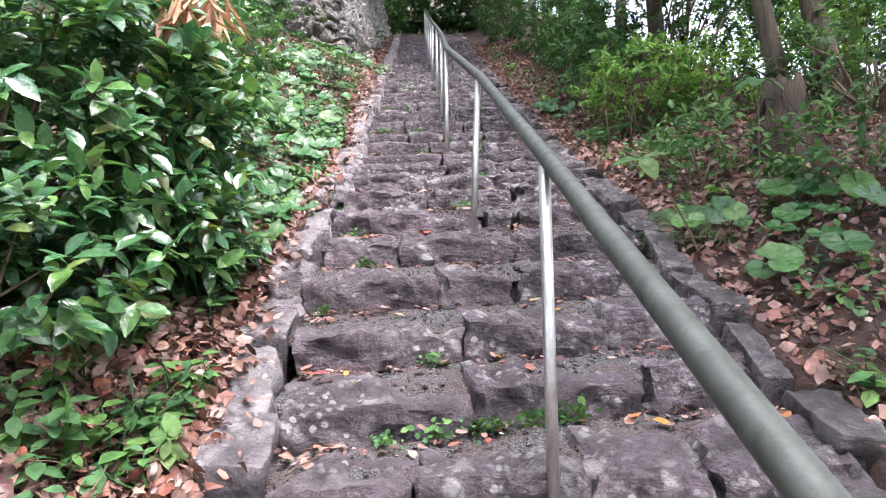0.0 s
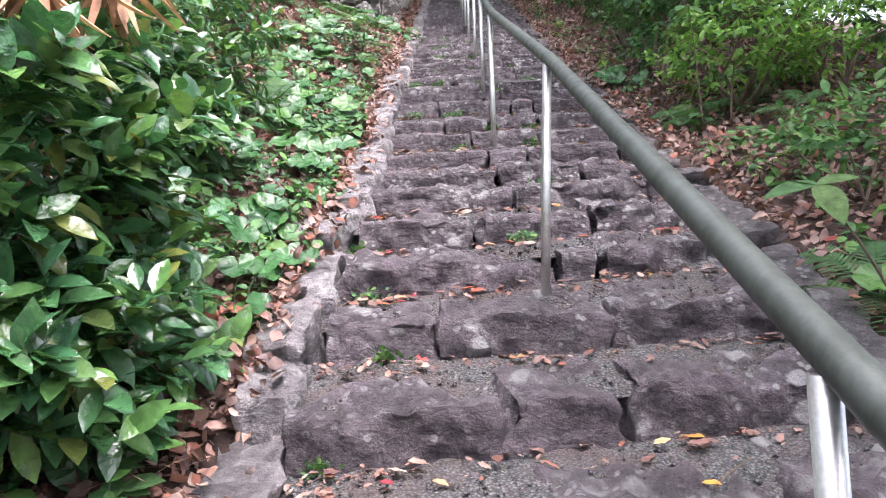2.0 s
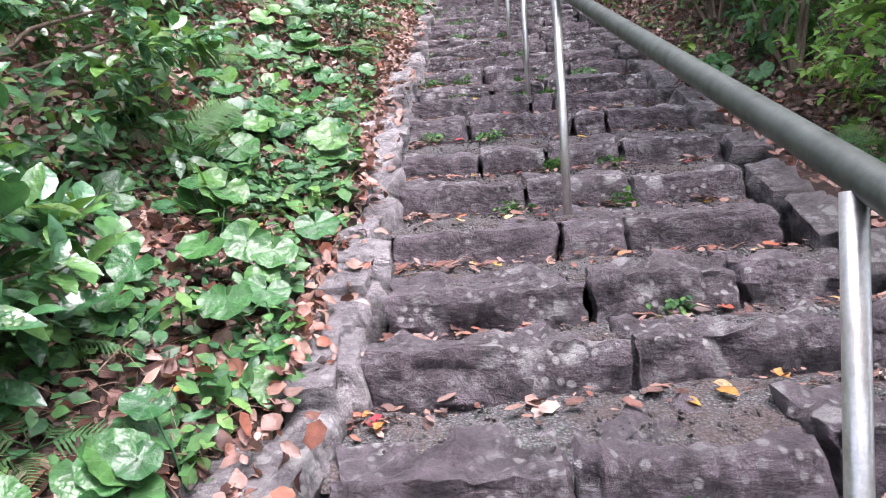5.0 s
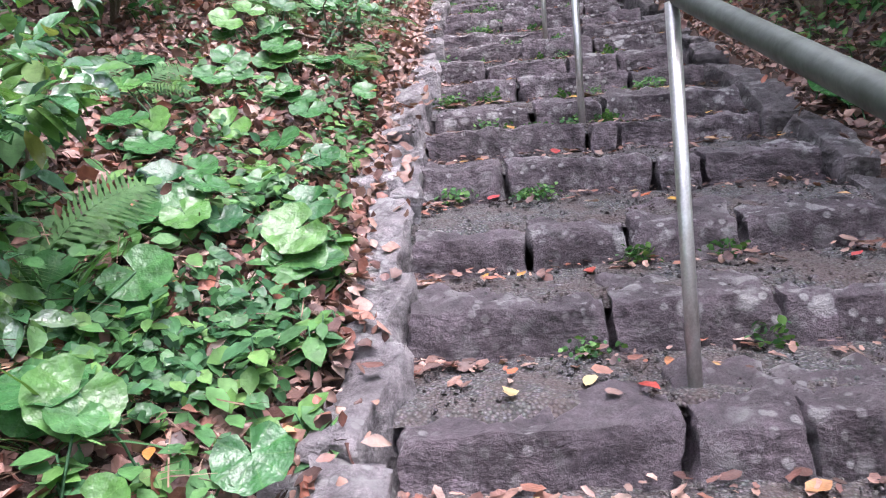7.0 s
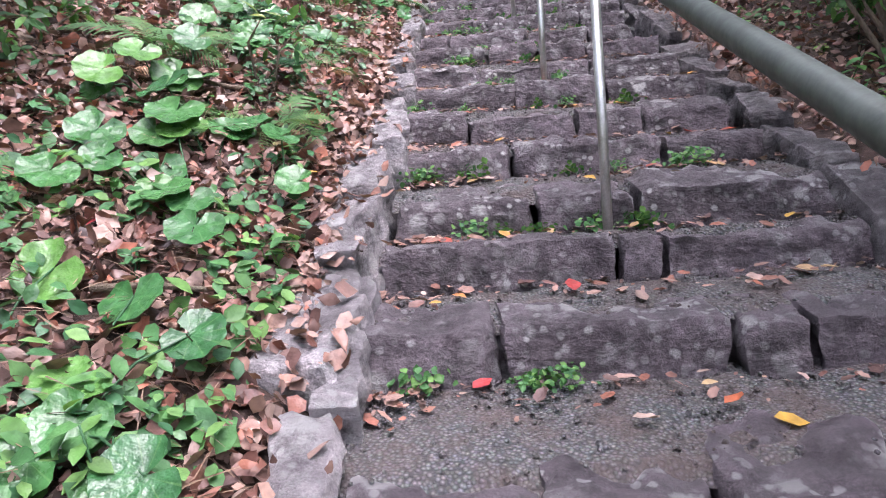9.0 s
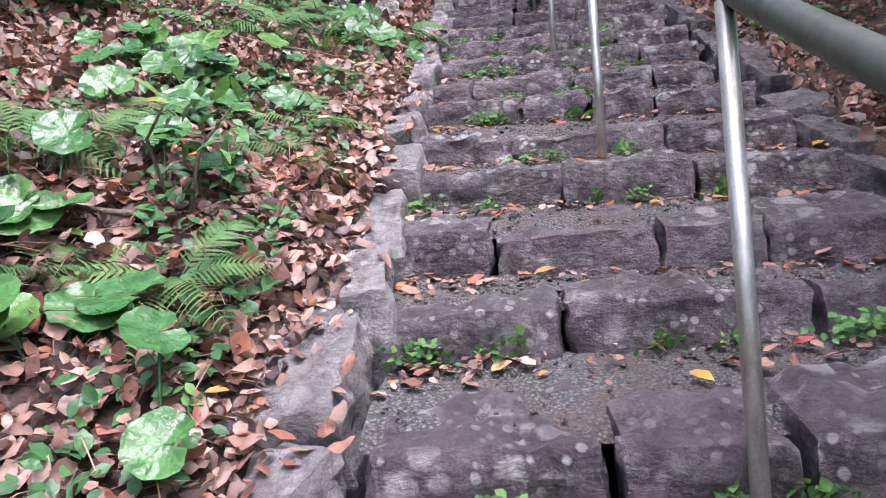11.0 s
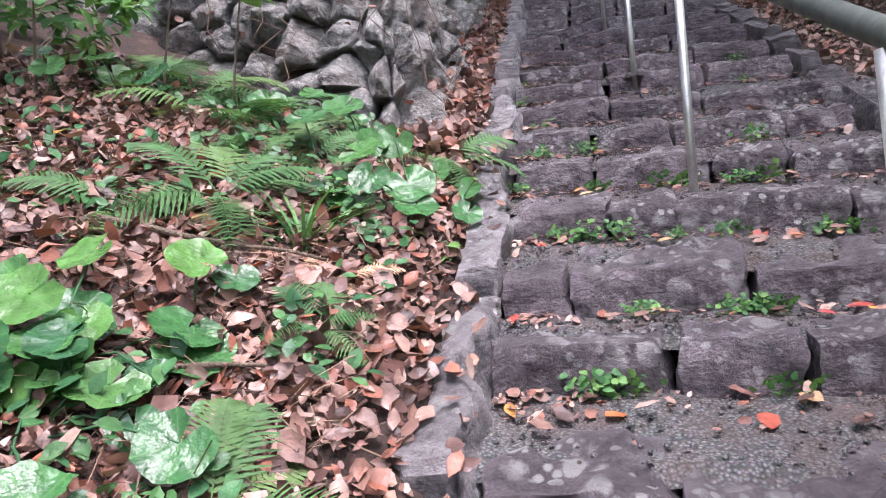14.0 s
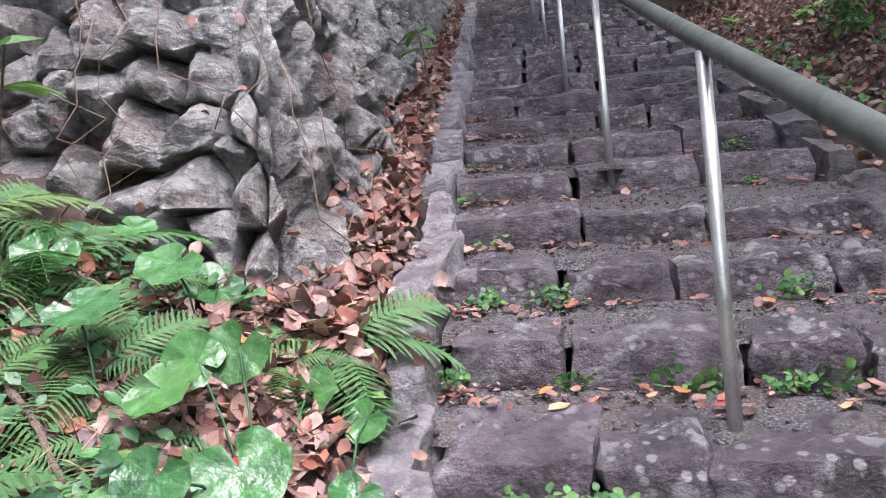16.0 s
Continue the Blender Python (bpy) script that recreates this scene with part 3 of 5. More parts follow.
def make_wall():
    wall = thing("wall_left", (-1.2, 11, nosing(11)), "dry wall of rough grey boulders with leaves in the gaps", "stone wall", kind="structure")
    o = Vector(wall.location)
    rng = random.Random(78)
    seeds = []
    tries = 0
    while tries < 5000:
        tries += 1
        p = Vector((rng.uniform(-2.9, 9.5), rng.uniform(-0.25, 2.35)))
        want = 0.06 + 0.21 * (0.5 + 0.5 * noise.noise(Vector((p.x * 1.3, p.y * 1.3, 4)))) + rng.uniform(-0.05, 0.1)
        if p.x > 4:
            want *= 1.6
        if all((p - q).length > want for q in seeds):
            seeds.append(p)
    for p in seeds:
        poly = [p + Vector(c) for c in ((-0.5, -0.36), (0.5, -0.36), (0.5, 0.36), (-0.5, 0.36))]
        for q in seeds:
            if q is not p and (q - p).length < 1.3:
                poly = clip(poly, (p + q) / 2, (q - p).normalized())
        if len(poly) < 3:
            continue
        mid = sum(poly, Vector((0, 0))) / len(poly)
        # walk round the outline in even steps
        ring, total = [], sum((b - a).length for a, b in zip(poly, poly[1:] + poly[:1]))
        n = 44 if p.x < 2.5 else 14
        for a, b in zip(poly, poly[1:] + poly[:1]):
            k = max(1, round(n * (b - a).length / total))
            ring += [a.lerp(b, i / k) for i in range(k)]
        off = Vector((rng.uniform(0, 99), rng.uniform(0, 99), rng.uniform(0, 99)))
        proud = rng.uniform(0.0, 0.055)
        facets = [(rng.uniform(0.0, 0.035), Vector((rng.gauss(0, 0.55), rng.gauss(-0.1, 0.55)))) for _ in range(5)]
        tip = Vector((rng.uniform(-0.28, 0.28), rng.uniform(-0.28, 0.35)))
        bm = bmesh.new()
        loops = []
        for scale, out in ((0.95, -0.2), (0.99, -0.06), (0.975, -0.02), (0.94, 0.008), (0.85, 0.016), (0.74, 0.02), (0.62, 0.024), (0.5, 0.027), (0.38, 0.03), (0.25, 0.032), (0.1, 0.033)):
            loop = []
            for c in ring:
                uv = mid + (c - mid) * (scale + 0.09 * noise.noise(Vector((c.x * 7, c.y * 7, 2)) + off))
                foot, nrm = wall_foot(uv.x)
                g = nosing(foot.y) + (0.1 * min(1, max(0, -uv.x)) if uv.x < 0 else 0)
                rel = uv - mid
                q3 = Vector((uv.x, uv.y, out * 3))
                bulge = out
                if out > -0.1:
                    bulge += proud + 0.4 * rel.dot(tip) + min(h + rel.dot(lean) for h, lean in facets)
                    bulge += 0.02 * noise.noise(q3 * 6 + off) + 0.03 * (0.4 - abs(noise.noise(q3 * 9 + off))) + 0.018 * noise.noise(q3 * 23 + off)
                bulge -= 0.2 * uv.y
                w = Vector((foot.x + nrm.x * bulge, foot.y + nrm.y * bulge, g + uv.y))
                loop.append(bm.verts.new(w - o))
            loops.append(loop)
        m = len(ring)
        for a, b in zip(loops, loops[1:]):
            for i in range(m):
                bm.faces.new((a[i], a[(i + 1) % m], b[(i + 1) % m], b[i]))
        bm.faces.new(loops[-1])
        bm.normal_update()
        crisp(part("boulder", bm, BOULDER, wall), 17)
    # withered leaves lodged between the boulders, and dry vines hanging over them
    nrng = np.random.default_rng(6)
    spots = []
    for _ in range(420):
        q = seeds[int(nrng.integers(len(seeds)))] + Vector((nrng.uniform(-0.2, 0.2), nrng.uniform(-0.2, 0.05)))
        if not -2.7 < q.x < 5 or q.y < 0:
            continue
        foot, nrm = wall_foot(q.x)
        g = nosing(foot.y) + (0.1 * min(1, max(0, -q.x)) if q.x < 0 else 0)
        out = 0.03 - 0.2 * q.y + nrng.uniform(-0.04, 0.03)
        spots.append((foot.x + nrm.x * out, foot.y + nrm.y * out, g + q.y))
    me = swarm("lodged_leaves", CURLED, spots, rotations(len(spots), nrng, 0.8), nrng.uniform(0.025, 0.05, len(spots)))
    tagged(place("lodged_leaves", me, LITTER), "withered leaves lodged between the boulders", "fallen leaves", kind="stuff")
    for k in range(9):
        s0, z0 = rng.uniform(-2.3, 0.6), rng.uniform(0.7, 1.6)
        line = []
        for j in range(9):
            sj, zj = s0 + 0.06 * j * rng.uniform(-0.3, 0.8), z0 - 0.11 * j
            foot, nrm = wall_foot(sj)
            out = 0.12 - 0.2 * zj + rng.uniform(-0.01, 0.03)
            line.append(Vector((foot.x + nrm.x * out, foot.y + nrm.y * out, nosing(foot.y) + zj)) - o)
        bm = bmesh.new()
        tube(bm, line, 0.002, 5)
        part("dry_vine", bm, STRAW, wall, "thin dry vine hanging down")
    bm = bmesh.new()
    ss = [-3.2 + 0.2 * i for i in range(66)]
    rows = []
    for hz, back in ((-0.5, 0.03), (0.3, 0.13), (0.9, 0.25), (1.6, 0.39), (2.3, 0.53), (2.45, 1.2), (2.9, 3.0)):
        ring = []
        for s in ss:
            p, nrm = wall_foot(s)
            g = nosing(p.y) + (0.1 * min(1, max(0, -s)) if s < 0 else 0)
            q = p - nrm * (back + 0.04)
            ring.append(bm.verts.new(Vector((q.x, q.y, g + hz + 0.05 * noise.noise(Vector((s * 2, hz * 3, 0))))) - o))
        rows.append(ring)
    for a, b in zip(rows, rows[1:]):
        for i in range(len(ss) - 1):
            bm.faces.new((a[i], a[i + 1], b[i + 1], b[i]))
    part("earth_fill", bm, SOIL, wall, "dark earth between the boulders")
    bm = bmesh.new()
    a = Vector((-1.5, 11.5, 7.02))
    tube(bm, [a - o, a + Vector((0.2, -0.02, 0.01)) - o], 0.045, 18, cap=False)
    tube(bm, [a + Vector((0.2, -0.02, 0.01)) - o, a - o], 0.038, 18, cap=False)
    part("drain_pipe", bm, PIPE, wall, "grey plastic drain pipe end")


make_wall()


# ---- handrail ----
POSTS = [(0.34, 0.15, 0.0), (0.272, 1.90, 0.004), (0.157, 3.72, 0.042), (0.042, 5.61, 0.0), (0.006, 7.36, 0.0), (-0.05, 8.88, 0.0), (-0.13, 10.43, 0.012), (-0.18, 12.04, 0.0), (-0.25, 13.7, 0.0), (-0.31, 15.4, 0.0), (-0.37, 17.1, 0.0), (-0.43, 18.8, 0.0)]


def rail_up(y):
    """How far the rail runs above the line of the steps."""
    return float(np.interp(y, [0.15, 1.9, 3.72, 5.61, 7.4, 10.4], [0.862, 0.838, 0.8, 0.832, 0.825, 0.835]))


def step_level(x, y):
    """Height of the tread under a point."""
    for row, nxt in zip(STEPS, STEPS[1:]):
        if step_front(row, x) <= y < step_front(nxt, x):
            return tread_height(row, nxt, x, y)
    return nosing(y)


def make_handrail():
    rail = thing("handrail", (*POSTS[1][:2], nosing(POSTS[1][1])), "grey steel pipe handrail on upright galvanised posts", "handrail")
    o = Vector(rail.location)
    pts = []
    for x, y, tilt in POSTS:
        base = nosing(y) - 0.1
        bm = bmesh.new()
        tube(bm, [Vector((x, y, base)) - o, Vector((x + tilt * 0.4, y, base + 0.4)) - o, Vector((x + tilt, y, nosing(y) + rail_up(y))) - o], 0.0165, 16)
        part("post", bm, STEEL, rail, "galvanised steel post")
        foot = bmesh.new()
        rings = []
        for rad, lift in ((0.062, -0.02), (0.054, 0.002), (0.036, 0.009), (0.016, 0.013)):
            rings.append([foot.verts.new(Vector((x + rad * math.cos(a * 0.393) * (1 + 0.15 * noise.noise(Vector((x + a, y, rad)))), y + rad * math.sin(a * 0.393), step_level(x, y) + lift)) - o) for a in range(16)])
        for r0, r1 in zip(rings, rings[1:]):
            for a in range(16):
                foot.faces.new((r0[a], r0[(a + 1) % 16], r1[(a + 1) % 16], r1[a]))
        part("post_foot", foot, GRAVEL, rail, "rough collar of grey concrete")
        pts.append(Vector((x + tilt + 0.013, y, nosing(y) + rail_up(y) + 0.018)) - o)
    pts.insert(0, pts[0] + (pts[0] - pts[1]) * 0.9)
    bm = bmesh.new()
    smooth = []
    for a, b in zip(pts, pts[1:]):
        smooth += [a.lerp(b, k / 6) for k in range(6)]
    tube(bm, smooth + [pts[-1]], 0.0245, 20)
    part("top_rail", bm, RAIL, rail, "weathered grey-green pipe")


make_handrail()

# ---- fallen leaves ----
def litter(name, count, span_x, span_y, seed, keep, lift=0.012, size=(0.018, 0.066), tilt=0.52, layer=0.04, label="deep litter of curled brown dead leaves"):
    rng = np.random.default_rng(seed)
    pts = []
    while len(pts) < count:
        x, y = rng.uniform(*span_x), rng.uniform(*span_y)
        if keep(x, y, rng):
            kerb_top = nosing(y) + 0.03 if left_edge(y) - 0.16 < x < right_edge(y) + 0.16 else -99
            pts.append((x, y, max(kerb_top, ground_height(x, y)) + lift + rng.uniform(0, layer)))
    n = len(pts)
    long = rng.uniform(*size, n)
    dims = np.stack([long * rng.uniform(0.7, 1.25, n), long, long * rng.uniform(0.3, 1.5, n)], 1)
    turn = slope_turn(-1 if pts[0][0] < 0 else 1) @ rotations(n, rng, tilt)
    for k, shape in enumerate(DEAD):
        me = swarm(name, shape, pts[k::5], turn[k::5], dims[k::5])
        tagged(place(name, me, LITTER), label, "fallen leaves", kind="stuff")


def on_left(x, y, rng):
    d = left_edge(y) - 0.06 - x
    if d < -0.05 or (d < 0.06 and rng.uniform() > 0.12) or (y > 10.65 and d > 0.22):
        return False
    thin = 0.5 + 0.5 * noise.noise(Vector((x * 1.1, y * 1.1, 9)))
    return rng.uniform() < 0.5 + 0.5 * thin - 0.12 * d


def on_right(x, y, rng):
    d = x - right_edge(y) - 0.05
    return d > 0 and (d > 0.14 or rng.uniform() < 0.35) and rng.uniform() < 1.0 - 0.25 * d


litter("leaf_litter", 42000, (-2.7, -0.5), (0.8, 11.3), 1, on_left)
litter("leaf_litter", 20000, (0.7, 3.0), (0.8, 16.0), 2, on_right, label="brown dead leaves strewn over the bank")
litter("gutter_leaves", 3600, (-1.3, -0.95), (10.5, 18.0), 3, lambda x, y, r: abs(x - left_edge(y) + 0.26) < 0.1, 0.04, (0.04, 0.08), 0.5, 0.07, "reddish dead leaves packed in the narrow gutter")


FIRST = STEPS.index(LOWER[0])


def leaves_on_steps():
    rng = np.random.default_rng(8)
    pts = []
    for row, nxt in zip(STEPS, STEPS[1:]):
        yl, yr, joints = row
        n = 130 if 0.6 < yl < 13 else 30
        for _ in range(n):
            x = rng.uniform(joints[0], joints[-1]) if rng.uniform() > 0.25 else joints[0] + abs(rng.normal(0, 0.12))
            back = abs(rng.normal(0, 0.07))
            y = max(step_front(row, x) + 0.06, step_front(nxt, x) - 0.02 - back)
            pts.append((x, y, tread_height(row, nxt, x, y) + rng.uniform(0.006, 0.026)))
    n = len(pts)
    long = 0.014 + 0.05 * rng.uniform(0, 1, n) ** 2
    me = swarm("step_leaves", DEAD[0], pts, np.array(Euler((radians(14), 0, 0)).to_matrix()) @ rotations(n, rng, 0.22), np.stack([long * rng.uniform(0.6, 1.2, n), long, long * rng.uniform(0.3, 1.3, n)], 1))
    tagged(place("step_leaves", me, LITTER), "small brown leaves caught on the stone treads", "fallen leaves", kind="stuff")
    # loose chippings on the treads
    pts = []
    for row, nxt in zip(STEPS[FIRST:FIRST + 30], STEPS[FIRST + 1:FIRST + 31]):
        for _ in range(420):
            x = rng.uniform(row[2][0], row[2][-1])
            y = rng.uniform(step_front(row, x) + 0.12, step_front(nxt, x))
            pts.append((x, y, tread_height(row, nxt, x, y) - 0.008 + rng.uniform(0, 0.012)))
    n = len(pts)
    pebble = ([(-.5, -.4, -.3), (.5, -.35, -.3), (.45, .45, -.3), (-.4, .5, -.3), (-.3, -.2, .35), (.3, -.25, .3), (.25, .3, .4), (-.3, .25, .3)], [(0, 1, 5, 4), (1, 2, 6, 5), (2, 3, 7, 6), (3, 0, 4, 7), (4, 5, 6, 7)])
    me = swarm("chippings", pebble, pts, rotations(n, rng, 0.4), 0.005 + 0.013 * rng.uniform(0, 1, n) ** 2)
    tagged(place("chippings", me, GRAVEL, smooth=False), "loose grey stone chippings on the treads", "gravel", kind="stuff")


leaves_on_steps()


def bright_leaves():
    """Red, orange and yellow leaves lying singly on the steps and bank."""
    rng = random.Random(21)
    base = []
    for k in range(3):
        bm = bmesh.new()
        shape = (blade(0.6, 0.15, 0.5, 5), blade(0.8, -0.1, 0.35, 5), BROAD)[k]
        vs = [bm.verts.new(Vector((x * rng.uniform(0.85, 1.15), y, z * rng.uniform(0.5, 1.2)))) for x, y, z in shape[0]]
        for f in shape[1]:
            bm.faces.new([vs[i] for i in f])
        bmesh.ops.subdivide_edges(bm, edges=bm.edges[:], cuts=1, use_grid_fill=True, smooth=0.6)
        me = bpy.data.meshes.new("fallen_leaf")
        bm.to_mesh(me)
        bm.free()
        base.append(me)
    for i in range(230):
        if i < 150:
            row = STEPS[FIRST + rng.randrange(3, 26)]
            nxt = STEPS[STEPS.index(row) + 1]
            x = rng.uniform(row[2][0], row[2][-1])
            y = max(step_front(row, x) + 0.05, step_front(nxt, x) - 0.03 - abs(rng.gauss(0, 0.09)))
            z = tread_height(row, nxt, x, y) + 0.014
        else:
            y = rng.uniform(2, 11)
            x = left_edge(y) - 0.22 - abs(rng.gauss(0, 0.5)) if rng.random() < 0.75 else right_edge(y) + 0.25 + abs(rng.gauss(0, 0.5))
            z = ground_height(x, y) + 0.055
        s = rng.uniform(0.03, 0.06) * (0.7 if i % 3 == 2 else 1)
        ob = place("fallen_leaf", base[i % 3], BRIGHT)
        ob.matrix_world = pose(x, y, z, 15 + rng.uniform(-10, 10), rng.uniform(-14, 14), 0) @ pose(0, 0, 0, 0, 0, rng.uniform(0, 360)) @ Matrix.Diagonal((s, s * 1.2, s * 0.8, 1))
        tagged(ob, "single red, orange or yellow fallen leaf", "leaf", "bright fallen leaves")


bright_leaves()


def stalks():
    """Dry needles, stalks and twiglets on the banks."""
    rng = np.random.default_rng(31)
    stick = ([(-.5, -.007, 0), (-.5, .007, 0), (0, .008, .05), (0, -.008, .05), (.5, -.004, 0), (.5, .004, 0), (0, 0, .06)], [(0, 3, 2, 1), (3, 4, 5, 2), (0, 3, 6), (3, 4, 6)])
    pts = []
    while len(pts) < 5200:
        y = rng.uniform(1, 11.5)
        x = left_edge(y) - 0.2 - abs(rng.normal(0, 0.8)) if rng.uniform() < 0.7 else right_edge(y) + 0.2 + abs(rng.normal(0, 0.8))
        if y > 10.6 and x < -1.1:
            continue
        pts.append((x, y, ground_height(x, y) + rng.uniform(0.03, 0.09)))
    n = len(pts)
    me = swarm("dry_stalks", stick, pts, rotations(n, rng, 0.3), rng.uniform(0.06, 0.24, n))
    tagged(place("dry_stalks", me, STRAW), "dry stalks and twiglets scattered on the leaf litter", "dead stalks", kind="stuff")


stalks()


def twig(points, radius, label="thin bare fallen branch lying on the bank"):
    pts = [Vector(p) for p in points]
    bm = bmesh.new()
    o = pts[0]
    line = []
    for a, b in zip(pts, pts[1:]):
        line += [a.lerp(b, k / 4) + 0.012 * noise.noise_vector(a.lerp(b, k / 4) * 6) - o for k in range(4)]
    line.append(pts[-1] - o)
    tube(bm, line, [radius * (1 - 0.6 * i / len(line)) for i in range(len(line))], 6)
    ob = part("fallen_branch", bm, TWIG)
    ob.location = o
    tagged(ob, label, "branch", "fallen branches")


for x, y, dx, dy in [(-1.75, 10.15, 0.5, -0.35), (-1.25, 7.9, -0.5, -0.25), (-0.95, 5.75, 0.25, 0.1), (-1.3, 6.6, 0.4, 0.35), (-1.0, 10.2, 0.06, 0.32), (-1.5, 9.0, 0.3, 0.1), (1.4, 3.2, 0.5, 0.5), (-1.8, 9.4, 0.6, 0.1), (1.2, 9.5, 0.5, 0.3)]:
    twig([(x + dx * k / 3, y + dy * k / 3, ground_height(x + dx * k / 3, y + dy * k / 3) + 0.06) for k in range(4)], 0.011)


for line in ([(0.44, 2.84), (0.5, 2.9), (0.57, 2.96)], [(-0.55, 5.22), (-0.5, 5.28), (-0.44, 5.36)], [(-0.42, 1.98), (-0.4, 2.06), (-0.36, 2.14)], [(0.2, 7.62), (0.26, 7.68), (0.33, 7.7)], [(0.1, 10.9), (0.16, 10.95), (0.24, 10.96)]):
    twig([(x, y, step_level(x, y) + 0.02) for x, y in line], 0.004, "thin dry twig lying on a stone tread")


# ---- leopard plants: round shiny leaves on stalks ----
def round_leaf(seed):
    rng = random.Random(seed)
    bm = bmesh.new()
    n, rings = 36, (0.28, 0.55, 0.8, 1.0)
    centre = bm.verts.new((0, 0, 0))
    loops = []
    ph = rng.uniform(0, 6)
    for r in rings:
        loop = []
        for i in range(n + 1):
            a = -math.pi / 2 + 0.22 + (2 * math.pi - 0.44) * i / n
            rad = r * (1 + 0.02 * math.sin(7 * a + ph) * r + 0.025 * r * math.sin(13 * a + ph)) * (0.92 + 0.08 * abs(math.cos(a)))
            notch = 1 - 0.25 * math.exp(-((i if i < n / 2 else n - i) / 2.0) ** 2)
            z = 0.1 * r * r + 0.045 * r * r * math.sin(5 * a + ph) + 0.025 * r * r * math.sin(9 * a + 2 * ph) + 0.1 * r * math.exp(-((i if i < n / 2 else n - i) / 2.5) ** 2)
            loop.append(bm.verts.new((rad * notch * math.cos(a), rad * math.sin(a) * notch + 0.12 * r, z)))
        loops.append(loop)
    for i in range(n):
        bm.faces.new((centre, loops[0][i], loops[0][i + 1]))
    for a, b in zip(loops, loops[1:]):
        for i in range(n):
            bm.faces.new((a[i], b[i], b[i + 1], a[i + 1]))
    me = bpy.data.meshes.new("leaf")
    bm.to_mesh(me)
    bm.free()
    return me


ROUND = [round_leaf(k) for k in range(5)]


def leopard_plant(x, y, leaves, size, seed, spread=0.16):
    rng = random.Random(seed)
    at = Vector((x, y, ground_height(x, y)))
    plant = thing("leopard_plant", at, "clump of round glossy green leaves on thin stalks", "plant", "leopard plants on the bank")
    for k in range(leaves):
        a = rng.uniform(0, 2 * math.pi)
        reach = spread * math.sqrt(rng.uniform(0.05, 1)) * (1 + leaves / 14)
        tip = Vector((reach * math.cos(a), reach * math.sin(a), rng.uniform(0.06, 0.18) + 0.03 * (1 - reach / spread)))
        tip.z += ground_height(x + tip.x, y + tip.y) - at.z
        s = size * rng.uniform(0.7, 1.2)
        leaf = place("leaf", ROUND[rng.randrange(5)], FARFUGIUM, plant)
        leaf.matrix_local = Matrix.Translation(tip) @ pose(0, 0, 0, 38 + rng.gauss(0, 12), (16 if x < 0 else -10) + rng.gauss(0, 14), 0) @ pose(0, 0, 0, 0, 0, 180 + rng.gauss(0, 45)) @ Matrix.Scale(s, 4)
        bm = bmesh.new()
        root = Vector((tip.x * 0.2, tip.y * 0.2, -0.01))
        tube(bm, [root, root.lerp(tip, 0.5) + Vector((0, 0, 0.03)), tip], 0.003, 5, cap=False)
        part("stalk", bm, HERB, plant)


LEOPARD_LOW = [(-0.79, 4.70), (-0.89, 4.94), (-0.80, 3.95), (-0.84, 3.74), (-0.92, 3.58), (-1.32, 3.90), (-0.82, 4.24), (-1.02, 4.04), (-1.70, 6.99), (-1.59, 7.67), (-1.43, 6.37), (-1.23, 6.30),
               (-1.31, 5.88), (-1.14, 5.94), (-1.32, 7.45), (-1.23, 7.10), (-0.95, 5.2), (-1.1, 5.0), (-1.15, 4.6), (-1.35, 5.3)]
LEOPARD_HIGH = [(-1.04, 7.36), (-1.77, 8.94), (-1.54, 8.95), (-1.54, 7.80), (-1.54, 8.18), (-1.35, 8.02), (-1.80, 8.78), (-2.26, 10.19), (-2.37, 9.99), (-1.45, 9.24), (-2.25, 10.13),
                (-1.66, 10.5), (-1.36, 10.45), (-0.97, 10.23), (-1.40, 10.08)]
for i, (px, py) in enumerate(LEOPARD_LOW):
    leopard_plant(px, py, 4 + i % 4, 0.062 if py < 5.1 else 0.086, 300 + i, 0.15 if py < 5.1 else 0.2)
for i, (px, py) in enumerate(LEOPARD_HIGH):
    leopard_plant(px, py, 2 + i % 2, 0.074, 400 + i, 0.14)
for i, (px, py, n) in enumerate([(-1.58, 8.82, 11), (-1.06, 10.02, 8), (-1.62, 9.05, 5), (-1.72, 8.66, 6), (-1.47, 8.64, 4), (-1.35, 6.1, 8)]):
    leopard_plant(px, py, n, 0.074, 500 + i, 0.2)
for i, (px, py) in enumerate([(1.40, 3.49), (1.89, 3.61), (2.00, 3.45), (1.51, 3.01), (1.03, 7.35), (1.1, 7.0), (1.7, 3.3), (1.3, 7.17)]):
    leopard_plant(px, py, 4, 0.085, 560 + i)


